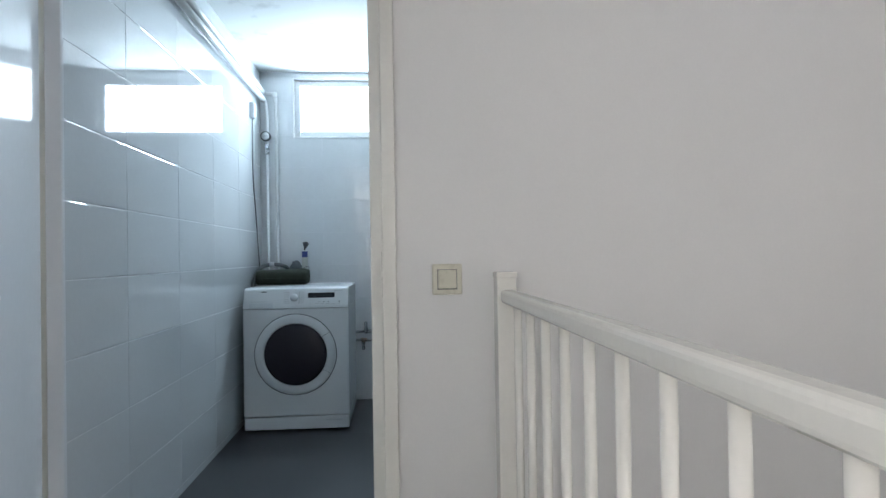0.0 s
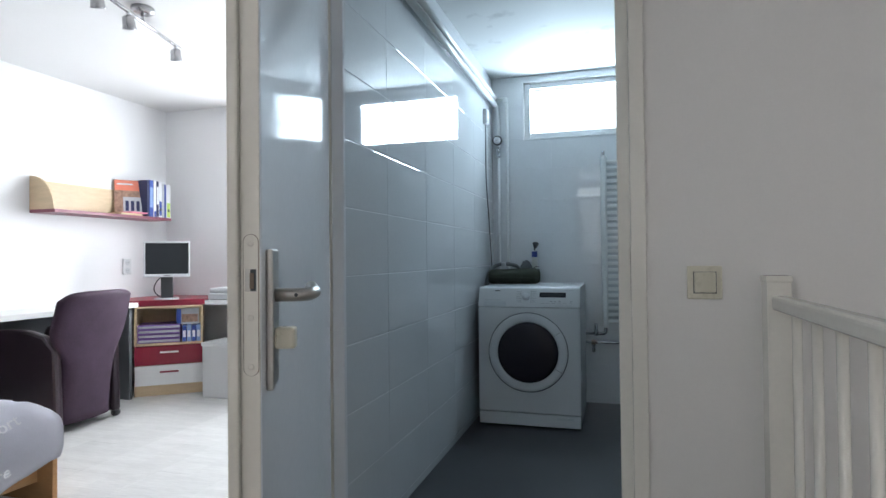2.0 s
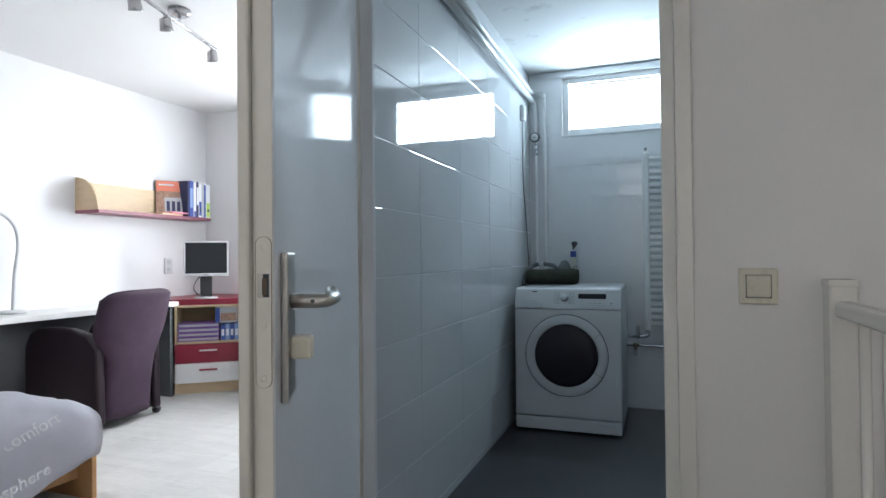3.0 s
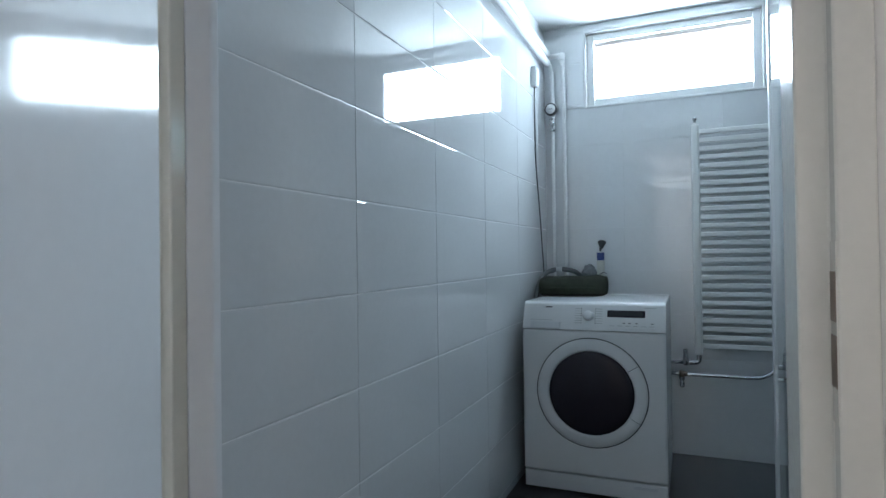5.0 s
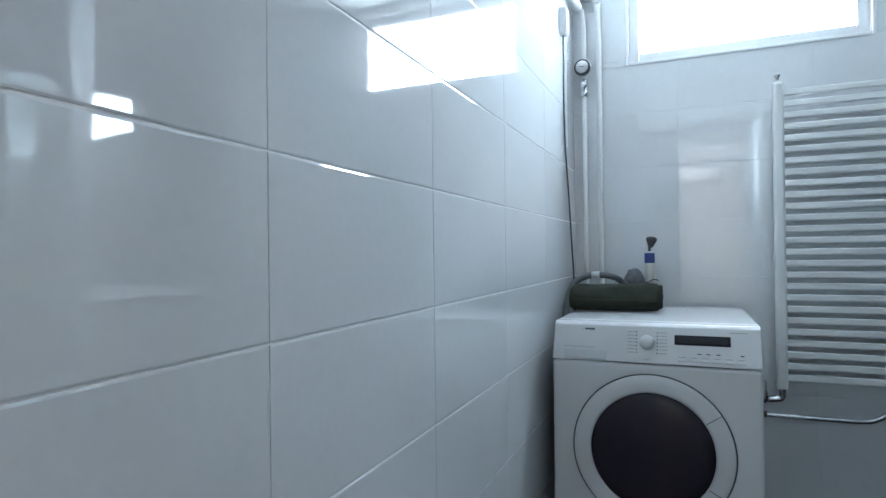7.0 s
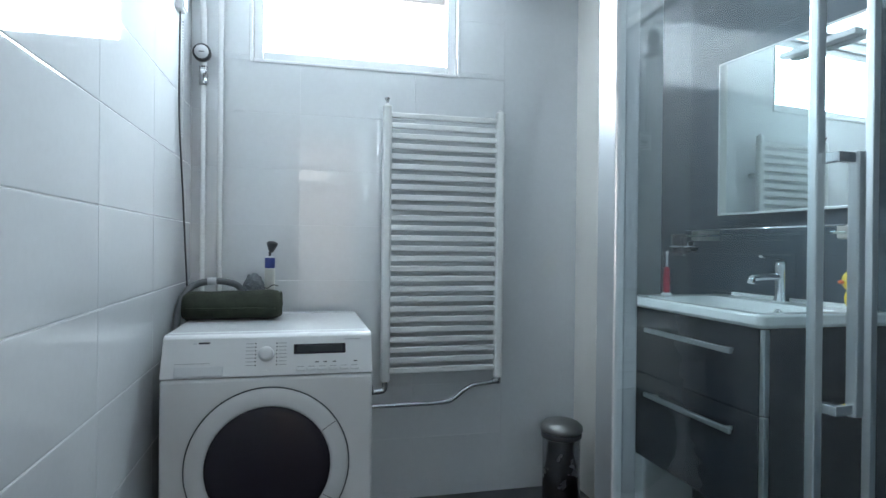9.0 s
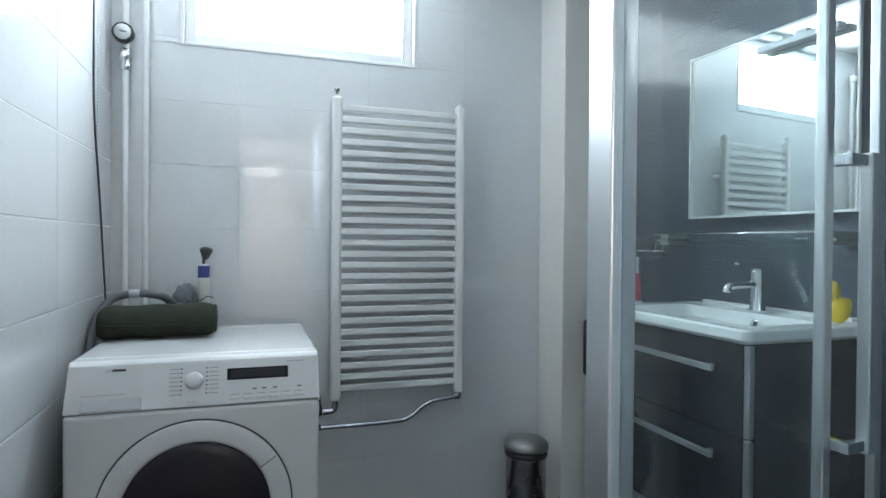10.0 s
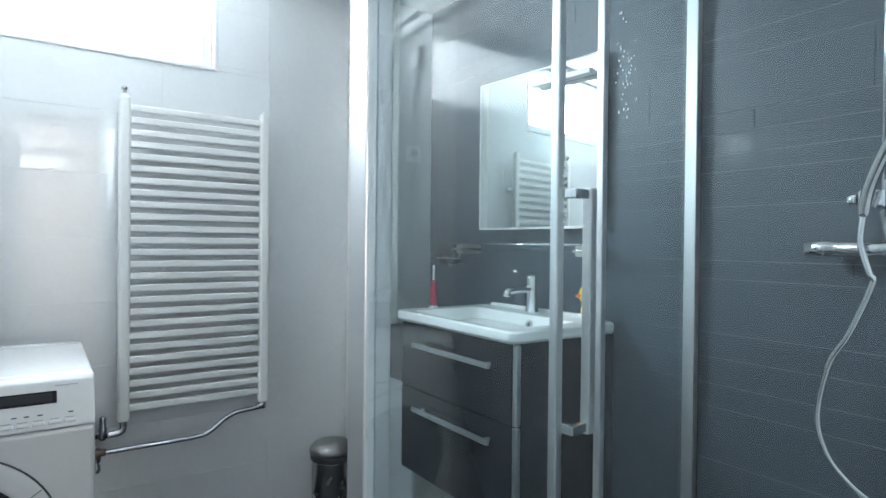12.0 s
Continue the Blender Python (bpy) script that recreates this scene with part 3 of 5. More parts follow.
def washing_machine():
    t = thing("washing_machine", 0.345, 2.76, FZ, "white front-loading washing machine with a dark round door", "washing machine")
    x0, x1, yf, yb = 0.048, 0.643, 2.450, 3.05
    top, line, foot = 0.850, 0.733, 0.115
    part("body", box(x0, x1, yf, yb, foot + 0.003, line - 0.002, bevel=0.010, seg=3), ENAMEL, t)
    part("plinth", box(x0 + 0.002, x1 - 0.002, yf + 0.003, yb - 0.01, FZ + 0.012, foot - 0.001, bevel=0.006), ENAMEL, t)
    part("plinth_flap", box(x1 - 0.135, x1 - 0.04, yf - 0.0005, yf + 0.006, 0.088, 0.098, bevel=0.001), GREYPL, t)
    for x in (x0 + 0.05, x1 - 0.05):
        for y in (yf + 0.06, yb - 0.06):
            part("foot", lathe([(0.02, 0), (0.02, 0.010), (0.014, 0.016)], 12, Matrix.Translation((x, y, FZ))), DARKPL, t)
    slope = 0.045
    cp = part("control_panel", prism(((yf, line + 0.001), (yf + slope, top - 0.010), (yf + slope + 0.012, top - 0.0005), (yf + 0.10, top - 0.0005), (yf + 0.10, line + 0.001)), x0, x1, "x", bevel=0.003), ENAMEL, t)
    part("top_plate", box(x0, x1, yf + 0.101, yb, line, top, bevel=0.006), ENAMEL, t)
    part("back_lip", box(x0 + 0.01, x1 - 0.01, yb - 0.03, yb - 0.006, top - 0.002, top + 0.004, bevel=0.002), ENAMEL, t)
    # the slanted panel: u across, v up
    tilt = math.degrees(math.atan2(slope, top - 0.010 - line))
    pm = pose(x0, yf, line + 0.001, 90 - tilt, 0, 0)
    W, Hh = x1 - x0, math.hypot(slope, top - 0.010 - line)

    def on(name, u0, u1, v0, v1, h, material, bevel=0.0015, label=""):
        part(name, box(u0 * W, u1 * W, v0 * Hh, v1 * Hh, -0.004, h, bevel=bevel, m=pm), material, cp, label)
    on("drawer_seam", 0.060, 0.282, 0.02, 0.30, 0.0006, GREYPL)
    on("detergent_drawer", 0.064, 0.278, 0.045, 0.28, 0.0030, GREYPL, label="pale grey detergent drawer front")
    on("display", 0.610, 0.866, 0.53, 0.79, 0.0020, BLACKGL, label="dark display window")
    on("display_glass", 0.625, 0.850, 0.57, 0.75, 0.0028, SCREEN)
    on("badge", 0.140, 0.158, 0.845, 0.905, 0.0010, GREYPL)
    on("badge", 0.163, 0.215, 0.850, 0.900, 0.0010, DARKPL)
    for k in range(6):
        on("button", 0.625 + k * 0.053, 0.668 + k * 0.053, 0.10, 0.17, 0.0030, PLASTIC)
        on("mark", 0.628 + k * 0.053, 0.660 + k * 0.053, 0.20, 0.215, 0.0008, PRINT, 0)
    for u in (0.715, 0.755, 0.800, 0.905):
        on("mark", u, u + 0.018, 0.30, 0.325, 0.0008, DARKPL, 0)
    on("mark", 0.86, 0.94, 0.885, 0.9, 0.0008, PRINT, 0)
    on("mark", 0.06, 0.22, 0.36, 0.372, 0.0008, PRINT, 0)
    on("start_key", 0.455, 0.490, 0.10, 0.16, 0.0025, PLASTIC)
    for k in range(7):
        v = 0.27 + k * 0.092
        on("programme_mark", 0.382, 0.420, v, v + 0.018, 0.0007, PRINT, 0)
        on("programme_mark", 0.424, 0.431, v - 0.006, v + 0.022, 0.0008, DARKPL, 0)
        on("programme_mark", 0.525, 0.532, v - 0.006, v + 0.022, 0.0008, DARKPL, 0)
        on("programme_mark", 0.538, 0.576, v, v + 0.018, 0.0007, PRINT, 0)
    part("dial", lathe([(0.0225, 0), (0.0215, 0.006), (0.0190, 0.015), (0.0175, 0.0175), (0.004, 0.018)], 28, pm @ Matrix.Translation((0.478 * W, 0.56 * Hh, 0))), PLASTIC, cp, "white programme dial")
    # the door: turned about an axis that looks forward
    dm = Matrix.Translation((0.343, yf, 0.471)) @ pose(0, 0, 0, 90, 0, 0)
    part("door_seam", lathe([(0.2328, -0.004), (0.2328, 0.0012), (0.224, 0.0014), (0.224, -0.004)], 64, dm), SEAM, t)
    door = part("door", lathe([(0.2285, -0.006), (0.2285, 0.004), (0.225, 0.0075), (0.205, 0.0095), (0.186, 0.0105), (0.178, 0.009), (0.172, -0.004)], 64, dm), PLASTIC, t, "round white door ring", smooth=True)
    part("door_glass", lathe([(0.176, -0.004), (0.176, 0.010), (0.170, 0.0145), (0.150, 0.018), (0.10, 0.023), (0.05, 0.026), (0.004, 0.027)], 64, dm), BLACKGL, door, "smoked dark door glass", smooth=True)
    for a in (33, -30):
        c, s = math.cos(radians(a)), math.sin(radians(a))
        part("grip_seam", tube([(0.343 + c * 0.180, yf - 0.0102, 0.471 + s * 0.180), (0.343 + c * 0.208, yf - 0.0092, 0.471 + s * 0.208), (0.343 + c * 0.2265, yf - 0.0068, 0.471 + s * 0.2265)], 0.0011, 6), SEAM, door)
    part("side_vent", box(x1 - 0.001, x1 + 0.0015, yf + 0.05, yf + 0.055, 0.30, 0.36), GREYPL, t)


washing_machine()


def towel_roll():
    t = thing("rolled_bag", 0.20, 2.83, 0.85, "dark green rolled cloth bag lying on the washing machine", "bag")
    bm = bmesh.new()
    seg, steps = 28, 26
    rings = []
    for i in range(steps + 1):
        s = i / steps
        x = 0.035 + s * 0.325
        edge = min(1, 0.80 + 4.0 * min(s, 1 - s)) * (1 + 0.03 * math.sin(s * 17))
        ring = []
        for k in range(seg):
            a = 2 * math.pi * k / seg
            rr = 0.055 * edge * (1 + 0.05 * noise.noise(Vector((x * 14, math.cos(a) * 2, math.sin(a) * 2))))
            z = 0.853 + 0.050 - 0.006 * (1 - s) + math.sin(a) * rr * 0.92
            ring.append(bm.verts.new((x, 2.865 + math.cos(a) * rr * 1.2, max(z, 0.8535))))
        rings.append(ring)
    for a, b in zip(rings, rings[1:]):
        for k in range(seg):
            f = bm.faces.new((a[k], a[(k + 1) % seg], b[(k + 1) % seg], b[k]))
            f.smooth = True
    bm.faces.new(rings[0][::-1])
    bm.faces.new(rings[-1])
    roll = part("roll", bm, GREEN, t)
    part("flap", tube([(0.05, 2.800, 0.895), (0.14, 2.797, 0.893), (0.25, 2.798, 0.894), (0.345, 2.802, 0.891)], 0.004, 8, smooth=4), GREEN, roll)
    part("end_fold", lathe([(0.046, 0), (0.040, 0.006), (0.018, 0.004), (0.004, 0.009)], 20, Matrix.Translation((0.358, 2.865, 0.905)) @ pose(0, 0, 0, 0, 90, 0)), GREEN, roll)


towel_roll()


def drain_hose():
    t = thing("drain_hose", 0.12, 2.98, 0.85, "grey ribbed hose looped over the machine top", "hose")
    pts = [(0.016, 2.81, 0.60), (0.018, 2.815, 0.80), (0.026, 2.845, 0.90), (0.042, 2.89, 0.950), (0.07, 2.915, 0.972), (0.12, 2.915, 0.982), (0.17, 2.925, 0.978), (0.205, 2.95, 0.962), (0.215, 3.0, 0.93), (0.215, 3.075, 0.88), (0.215, 3.09, 0.70)]
    part("hose", tube(pts, 0.0128, 12, smooth=10, taper=[1.0, 0.93] * 60), HOSE, t)
    part("collar", tube([(0.105, 2.915, 0.981), (0.135, 2.915, 0.982)], 0.0140, 14), GREYPL, t, "pale grey hose collar")


drain_hose()


def bottle():
    t = thing("spray_bottle", 0.312, 3.035, 0.85, "clear bottle with a blue label and black cap", "bottle")
    m = Matrix.Translation((0.312, 3.02, 0.854))
    part("bottle", lathe([(0.017, 0), (0.0195, 0.004), (0.0195, 0.165), (0.0185, 0.171)], 20, m), BOTTLEBODY, t, "cloudy plastic body")
    part("label", lathe([(0.0188, 0.171), (0.0192, 0.173), (0.0192, 0.209), (0.0180, 0.211)], 20, m), BLUE, t, "deep blue label band")
    part("shoulder", lathe([(0.0172, 0.2112), (0.0150, 0.215), (0.006, 0.217)], 18, m), PLASTIC, t)
    part("neck", lathe([(0.0055, 0.216), (0.0045, 0.222), (0.0058, 0.230), (0.0055, 0.234)], 14, m), DARKPL, t)
    part("cap", lathe([(0.005, 0.230), (0.0095, 0.235), (0.0215, 0.262), (0.0205, 0.268), (0.014, 0.273), (0.005, 0.275)], 18, m @ pose(-0.024, 0, 0.002, 0, 7, 0)), DARKPL, t, "dark flared cap")


bottle()


def bath_puff():
    t = thing("bath_puff", 0.255, 3.02, 0.85, "grey mesh bath puff on the washing machine", "sponge")
    bm = bmesh.new()
    bmesh.ops.create_icosphere(bm, subdivisions=4, radius=1)
    for v in bm.verts:
        k = 1 + 0.13 * noise.noise(v.co * 5.0) + 0.09 * noise.noise(v.co * 13.0)
        v.co = Vector((0.256 + v.co.x * 0.042 * k, 3.02 + v.co.y * 0.036 * k, 0.930 + v.co.z * (0.074 if v.co.z > 0 else 0.080) * k))
        v.co.z = max(v.co.z, 0.8545)
    puff = part("netting", bm, PUFF, t, smooth=True)
    for k in range(9):
        a = k * 0.7
        tilt = pose(0.256, 3.02, 0.950, 40 * math.sin(a * 3), 0, k * 40)
        loop = [tilt @ Vector((0.041 * math.cos(b), 0.036 * math.sin(b), 0.012 * math.sin(3 * b + a))) for b in (2 * math.pi * j / 22 for j in range(23))]
        part("fold", tube(loop, 0.0030, 6), PUFF, puff)
    part("cord", tube([(0.285, 3.0, 0.955), (0.305, 2.992, 0.950), (0.325, 2.992, 0.962), (0.345, 2.995, 0.958)], 0.0018, 6, smooth=4), DARKPL, t, "thin dark cord")


bath_puff()


# heating and water pipes in the corner
def pipework():
    t = thing("corner_pipes", 0.06, 3.1, FZ, "white painted heating pipes along wall and corner", "pipe")
    y = 3.125
    part("vertical_pipe", tube([(0.052, y, FZ), (0.052, y, 1.745)], 0.0100, 12), PIPEW, t)
    part("vertical_pipe", tube([(0.052, y, 1.80), (0.052, y, 1.96), (0.050, y - 0.01, 2.05), (0.046, y - 0.03, 2.10)], 0.0118, 12, smooth=6), PIPEW, t)
    part("vertical_pipe", tube([(0.115, y, FZ), (0.115, y, 1.96), (0.111, y, 2.08), (0.104, y, 2.125)], 0.0106, 12, smooth=6), PIPEW, t)
    part("cross_pipe", tube([(0.04, y - 0.002, 2.150), (0.118, y - 0.002, 2.150)], 0.013, 12), PIPEW, t)
    part("elbow", lathe([(0.017, -0.02), (0.019, -0.012), (0.019, 0.018), (0.014, 0.022)], 14, Matrix.Translation((0.106, y, 2.140))), PIPEW, t)
    part("wall_pipe", tube([(0.030, 0.80, 2.175), (0.030, 3.10, 2.160)], 0.018, 14), PIPEW, t)
    part("wall_pipe", tube([(0.032, 0.80, 2.115), (0.036, 3.09, 2.105)], 0.018, 14), PIPEW, t)
    # valve with gauge
    part("valve_body", lathe([(0.013, -0.04), (0.018, -0.035), (0.018, -0.018), (0.013, -0.012), (0.020, 0.0), (0.013, 0.012), (0.017, 0.020), (0.017, 0.034)], 16, Matrix.Translation((0.052, y, 1.772))), CHROME, t, "chrome valve")
    part("valve_knob", lathe([(0.008, 0), (0.008, 0.02), (0.014, 0.024), (0.014, 0.034), (0.006, 0.036)], 14, Matrix.Translation((0.056, y - 0.012, 1.775)) @ pose(0, 0, 0, 90, 0, 0)), CHROME, t)
    g = part("gauge", lathe([(0.030, 0), (0.034, 0.004), (0.034, 0.026), (0.030, 0.030)], 28, Matrix.Translation((0.050, y - 0.012, 1.852)) @ pose(0, 0, 0, 90, 0, 0)), DARKPL, t, "black pressure gauge")
    part("gauge_face", lathe([(0.026, 0.0302), (0.026, 0.0315), (0.003, 0.032)], 28, Matrix.Translation((0.050, y - 0.012, 1.852)) @ pose(0, 0, 0, 90, 0, 0)), PLASTIC, g)
    part("gauge_needle", box(0.040, 0.060, y - 0.0455, y - 0.0445, 1.8505, 1.8535), SEAM, g)


pipework()


def sensor_box():
    t = thing("wall_box", 0.0, 2.885, 1.975, "small white wall box with a hanging dark cable", "wall box")
    part("box", box(-0.002, 0.026, 2.855, 2.915, 1.925, 2.025, bevel=0.004), PLASTIC, t)
    part("cover", box(0.026, 0.031, 2.859, 2.911, 1.930, 2.020, bevel=0.002), PLASTIC, t)
    part("pilot_light", lathe([(0.003, 0), (0.003, 0.002)], 10, Matrix.Translation((0.031, 2.87, 2.005)) @ pose(0, 0, 0, 0, 90, 0)), BRUSHRED, t)
    part("cable", tube([(0.012, 2.885, 1.93), (0.010, 2.890, 1.80), (0.008, 2.905, 1.55), (0.012, 2.955, 1.30), (0.017, 2.980, 1.10), (0.022, 2.995, 0.93), (0.022, 3.0, 0.70)], 0.0032, 7, smooth=8), DARKPL, t, "thin dark cable")
    for k in range(40):
        part("chain_bead", lathe([(0.0008, 0), (0.0028, 0.003), (0.0028, 0.006), (0.0008, 0.009)], 6, Matrix.Translation((0.013, 2.93, 1.90 - k * 0.0105))), PLASTIC, t)


sensor_box()


def towel_radiator():
    t = thing("towel_radiator", 1.02, 3.1, 0.55, "tall white ladder towel radiator on the tiled wall", "radiator")
    xl, xr, y = 0.770, 1.262, 3.098
    for x in (xl, xr):
        part("upright", box(x - 0.019, x + 0.019, y - 0.016, y + 0.016, 0.548, 1.700, bevel=0.012, seg=4), RADIATOR, t)
        for z in (0.72, 1.50):
            part("wall_bracket", tube([(x, y + 0.01, z), (x, WY, z)], 0.011, 10), RADIATOR, t)
    n = 26
    shared = mesh("bar", box(xl + 0.017, xr - 0.017, -0.008, 0.010, -0.0118, 0.0118, bevel=0.004, seg=2), RADIATOR)
    for k in range(n):
        ob = new("bar", shared)
        ob.parent = t
        ob.matrix_parent_inverse = t.matrix_basis.inverted()
        ob.location = (0, y - 0.004, 0.596 + k * 0.04245)
    for x, z in ((xl, 1.70), (xr, 1.70)):
        part("end_plug", lathe([(0.010, 0), (0.010, 0.004), (0.004, 0.008)], 12, Matrix.Translation((x, y, z - 0.001))), RADIATOR, t)
    part("air_vent", lathe([(0.006, 0), (0.006, 0.014), (0.011, 0.016), (0.011, 0.024), (0.004, 0.028)], 12, Matrix.Translation((xl, y, 1.704))), STEEL, t, "small metal air vent")
    part("foot_elbow", tube([(xl, y, 0.553), (xl, y, 0.525), (xl - 0.012, y, 0.512), (xl - 0.05, y, 0.509)], 0.012, 12, smooth=4), DULLCHROME, t)
    part("foot_valve", lathe([(0.010, -0.02), (0.014, -0.012), (0.014, 0.02), (0.011, 0.024), (0.011, 0.058), (0.006, 0.062)], 16, Matrix.Translation((xl - 0.062, y, 0.515))), DULLCHROME, t, "chrome radiator valve")
    part("feed_pipe", tube([(xl - 0.062, y, 0.509), (xl - 0.15, y, 0.508)], 0.008, 10), DULLCHROME, t)
    part("foot_elbow", lathe([(0.012, -0.03), (0.015, -0.026), (0.015, -0.006), (0.010, 0.0)], 14, Matrix.Translation((xr, y, 0.553))), STEEL, t)
    part("return_pipe", tube([(xr, y, 0.535), (xr - 0.03, y, 0.528), (xr - 0.10, y, 0.522), (xr - 0.15, y, 0.500), (xr - 0.195, y, 0.466), (xr - 0.25, y, 0.452), (xr - 0.45, y, 0.450), (xl - 0.13, y, 0.452)], 0.0088, 12, smooth=6), DULLCHROME, t, "bent chrome return pipe")
    part("drain_tap", lathe([(0.010, -0.055), (0.012, -0.05), (0.012, -0.03), (0.007, -0.026), (0.014, -0.012), (0.014, 0.014), (0.008, 0.018)], 14, Matrix.Translation((0.690, y - 0.002, 0.440))), DULLCHROME, t, "chrome drain tap")
    part("tee_joint", tube([(0.690, y - 0.002, 0.452), (0.716, y, 0.452)], 0.0125, 12), BRASS, t, "tarnished pipe joint")
    part("tee_joint", tube([(0.690, y - 0.002, 0.466), (0.690, y - 0.002, 0.436)], 0.0145, 12), BRASS, t, "tarnished pipe joint")
    part("end_joint", tube([(xr - 0.022, y, 0.531), (xr + 0.004, y, 0.536)], 0.0125, 12), STEEL, t)


towel_radiator()


def pedal_bin():
    t = thing("pedal_bin", 1.50, 2.94, FZ, "small brushed steel pedal bin with a dark lid", "bin")
    m = Matrix.Translation((1.495, 2.945, FZ)) @ Matrix.Diagonal((1, 1, 1.075, 1))
    part("base", lathe([(0.080, 0), (0.082, 0.004), (0.082, 0.016), (0.078, 0.020)], 32, m), DARKPL, t)
    part("body", lathe([(0.078, 0.018), (0.078, 0.27), (0.080, 0.274)], 32, m), STEEL, t)
    part("collar", lathe([(0.082, 0.274), (0.084, 0.278), (0.084, 0.292), (0.082, 0.296)], 32, m), DARKPL, t)
    part("lid", lathe([(0.086, 0.298), (0.088, 0.304), (0.086, 0.318), (0.070, 0.332), (0.040, 0.341), (0.004, 0.344)], 32, m), DULLSTEEL, t, "dull domed steel lid")
    part("pedal", box(1.478, 1.522, 2.832, 2.872, FZ + 0.004, FZ + 0.012, bevel=0.003), DARKPL, t)


pedal_bin()


def laundry_bin():
    t = thing("slim_bin", 1.865, 2.845, FZ, "slim grey bin with a black lid beside the washbasin", "bin")
    part("body", box(1.750, 1.98, 2.74, 2.948, FZ, 0.62, bevel=0.012), GREYPL, t)
    part("lid", box(1.745, 1.985, 2.735, 2.952, 0.62, 0.845, bevel=0.012), DARKPL, t)


laundry_bin()


# shower enclosure: one panel along the room, one across it with a sliding door
SA, SB = Vector((0.945, 1.572)), Vector((2.098, 1.718))


def shower_screen():
    t = thing("shower_enclosure", 0.94, 1.58, FZ, "glass shower enclosure with aluminium profiles and long handle", "shower")
    top = 2.02
    part("corner_post", prism(((0.922, 1.540), (0.942, 1.540), (0.950, 1.566), (0.985, 1.571), (0.980, 1.612), (0.927, 1.606)), FZ, top, bevel=0.003), ALU, t, "wide bright aluminium corner post")
    g = part("side_glass", box(0.926, 0.932, 0.82, 1.544, FZ + 0.03, top - 0.01), SHOWERGL, t)
    g.visible_shadow = False
    part("wall_profile", box(0.908, 0.934, 0.797, 0.822, FZ, top, bevel=0.002), ALU, t)
    part("bottom_rail", box(0.918, 0.940, 0.82, 1.539, FZ, FZ + 0.03, bevel=0.003), ALU, t)
    d = (SB - SA)
    L = d.length
    e = d.normalized()
    ang = math.degrees(math.atan2(e.y, e.x))
    m = pose(SA.x, SA.y, 0, 0, 0, ang)

    def p(name, x0, x1, y0, y1, z0, z1, material, label="", bevel=0.0, parent=t):
        return part(name, box(x0, x1, y0, y1, z0, z1, bevel=bevel, m=m), material, parent, label)
    f = p("fixed_glass", 0.68, L - 0.02, 0.033, 0.039, FZ + 0.03, top - 0.01, SHOWERGL)
    f.visible_shadow = False
    p("wall_profile", L - 0.028, L, 0.018, 0.052, FZ, top, ALU, bevel=0.002)
    p("fixed_edge", 0.676, 0.696, 0.027, 0.045, FZ + 0.02, top, ALU, bevel=0.002)
    p("bottom_rail", 0.03, L, 0.000, 0.050, FZ, FZ + 0.03, ALU, bevel=0.003)
    door = p("sliding_door", 0.034, 0.475, 0.007, 0.013, FZ + 0.04, top - 0.01, SHOWERGL)
    door.visible_shadow = False
    p("door_edge", 0.470, 0.494, 0.000, 0.020, FZ + 0.03, top, ALU, bevel=0.003, parent=door)
    rd = random.Random(3)
    db = bmesh.new()
    for k in range(46):
        r = rd.uniform(0.0012, 0.0032)
        x = 0.735 + abs(rd.gauss(0, 0.045))
        z = 1.60 + rd.gauss(0, 0.085)
        q = bmesh.ops.create_uvsphere(db, u_segments=8, v_segments=6, radius=r)
        bmesh.ops.transform(db, matrix=m @ Matrix.Translation((x, 0.0325, z)) @ Matrix.Diagonal((1, 0.5, rd.uniform(0.9, 1.7), 1)), verts=q["verts"])
    tagged(part("water_drops", db, WATERMARK, f, "dried water drops on the glass", smooth=True), kind="stuff")
    p("door_handle", 0.531, 0.554, -0.040, -0.018, 0.79, 1.31, ALU, "square aluminium bar handle", 0.003, parent=door)
    for z in (0.80, 1.29):
        p("handle_mount", 0.480, 0.535, -0.036, -0.022, z - 0.004, z + 0.016, CHROME, "", 0.002, parent=door)
        p("handle_mount", 0.483, 0.497, -0.024, 0.024, z - 0.004, z + 0.016, CHROME, "", 0.002, parent=door)


shower_screen()


def vanity():
    t = thing("vanity_cabinet", 1.87, 2.36, 0.36, "anthracite wall-hung vanity cabinet with two drawers", "cabinet")
    x0, y0, y1, zb, zt = 1.668, 2.040, 2.690, 0.34, 0.898
    part("body", box(x0 + 0.020, RW, y0, y1, zb, zt, bevel=0.002), OAKGREY, t)
    for a, b, hz in ((0.655, 0.893, 0.822), (zb + 0.002, 0.650, 0.590)):
        d = part("drawer", box(x0, x0 + 0.019, y0 + 0.018, y1 - 0.002, a, b, bevel=0.0015), OAKGREY, t)
        part("edge_strip", box(x0 + 0.001, x0 + 0.020, y0 - 0.001, y0 + 0.017, a, b, bevel=0.003), ALU, d, "aluminium edge strip")
        part("handle", box(x0 - 0.036, x0 - 0.024, y0 + 0.09, y0 + 0.525, hz - 0.008, hz + 0.008, bevel=0.002), ALU, d, "long aluminium bar handle")
        for yy in (y0 + 0.12, y0 + 0.49):
            part("handle_post", box(x0 - 0.026, x0 + 0.001, yy - 0.005, yy + 0.005, hz - 0.005, hz + 0.005), ALU, d)


vanity()


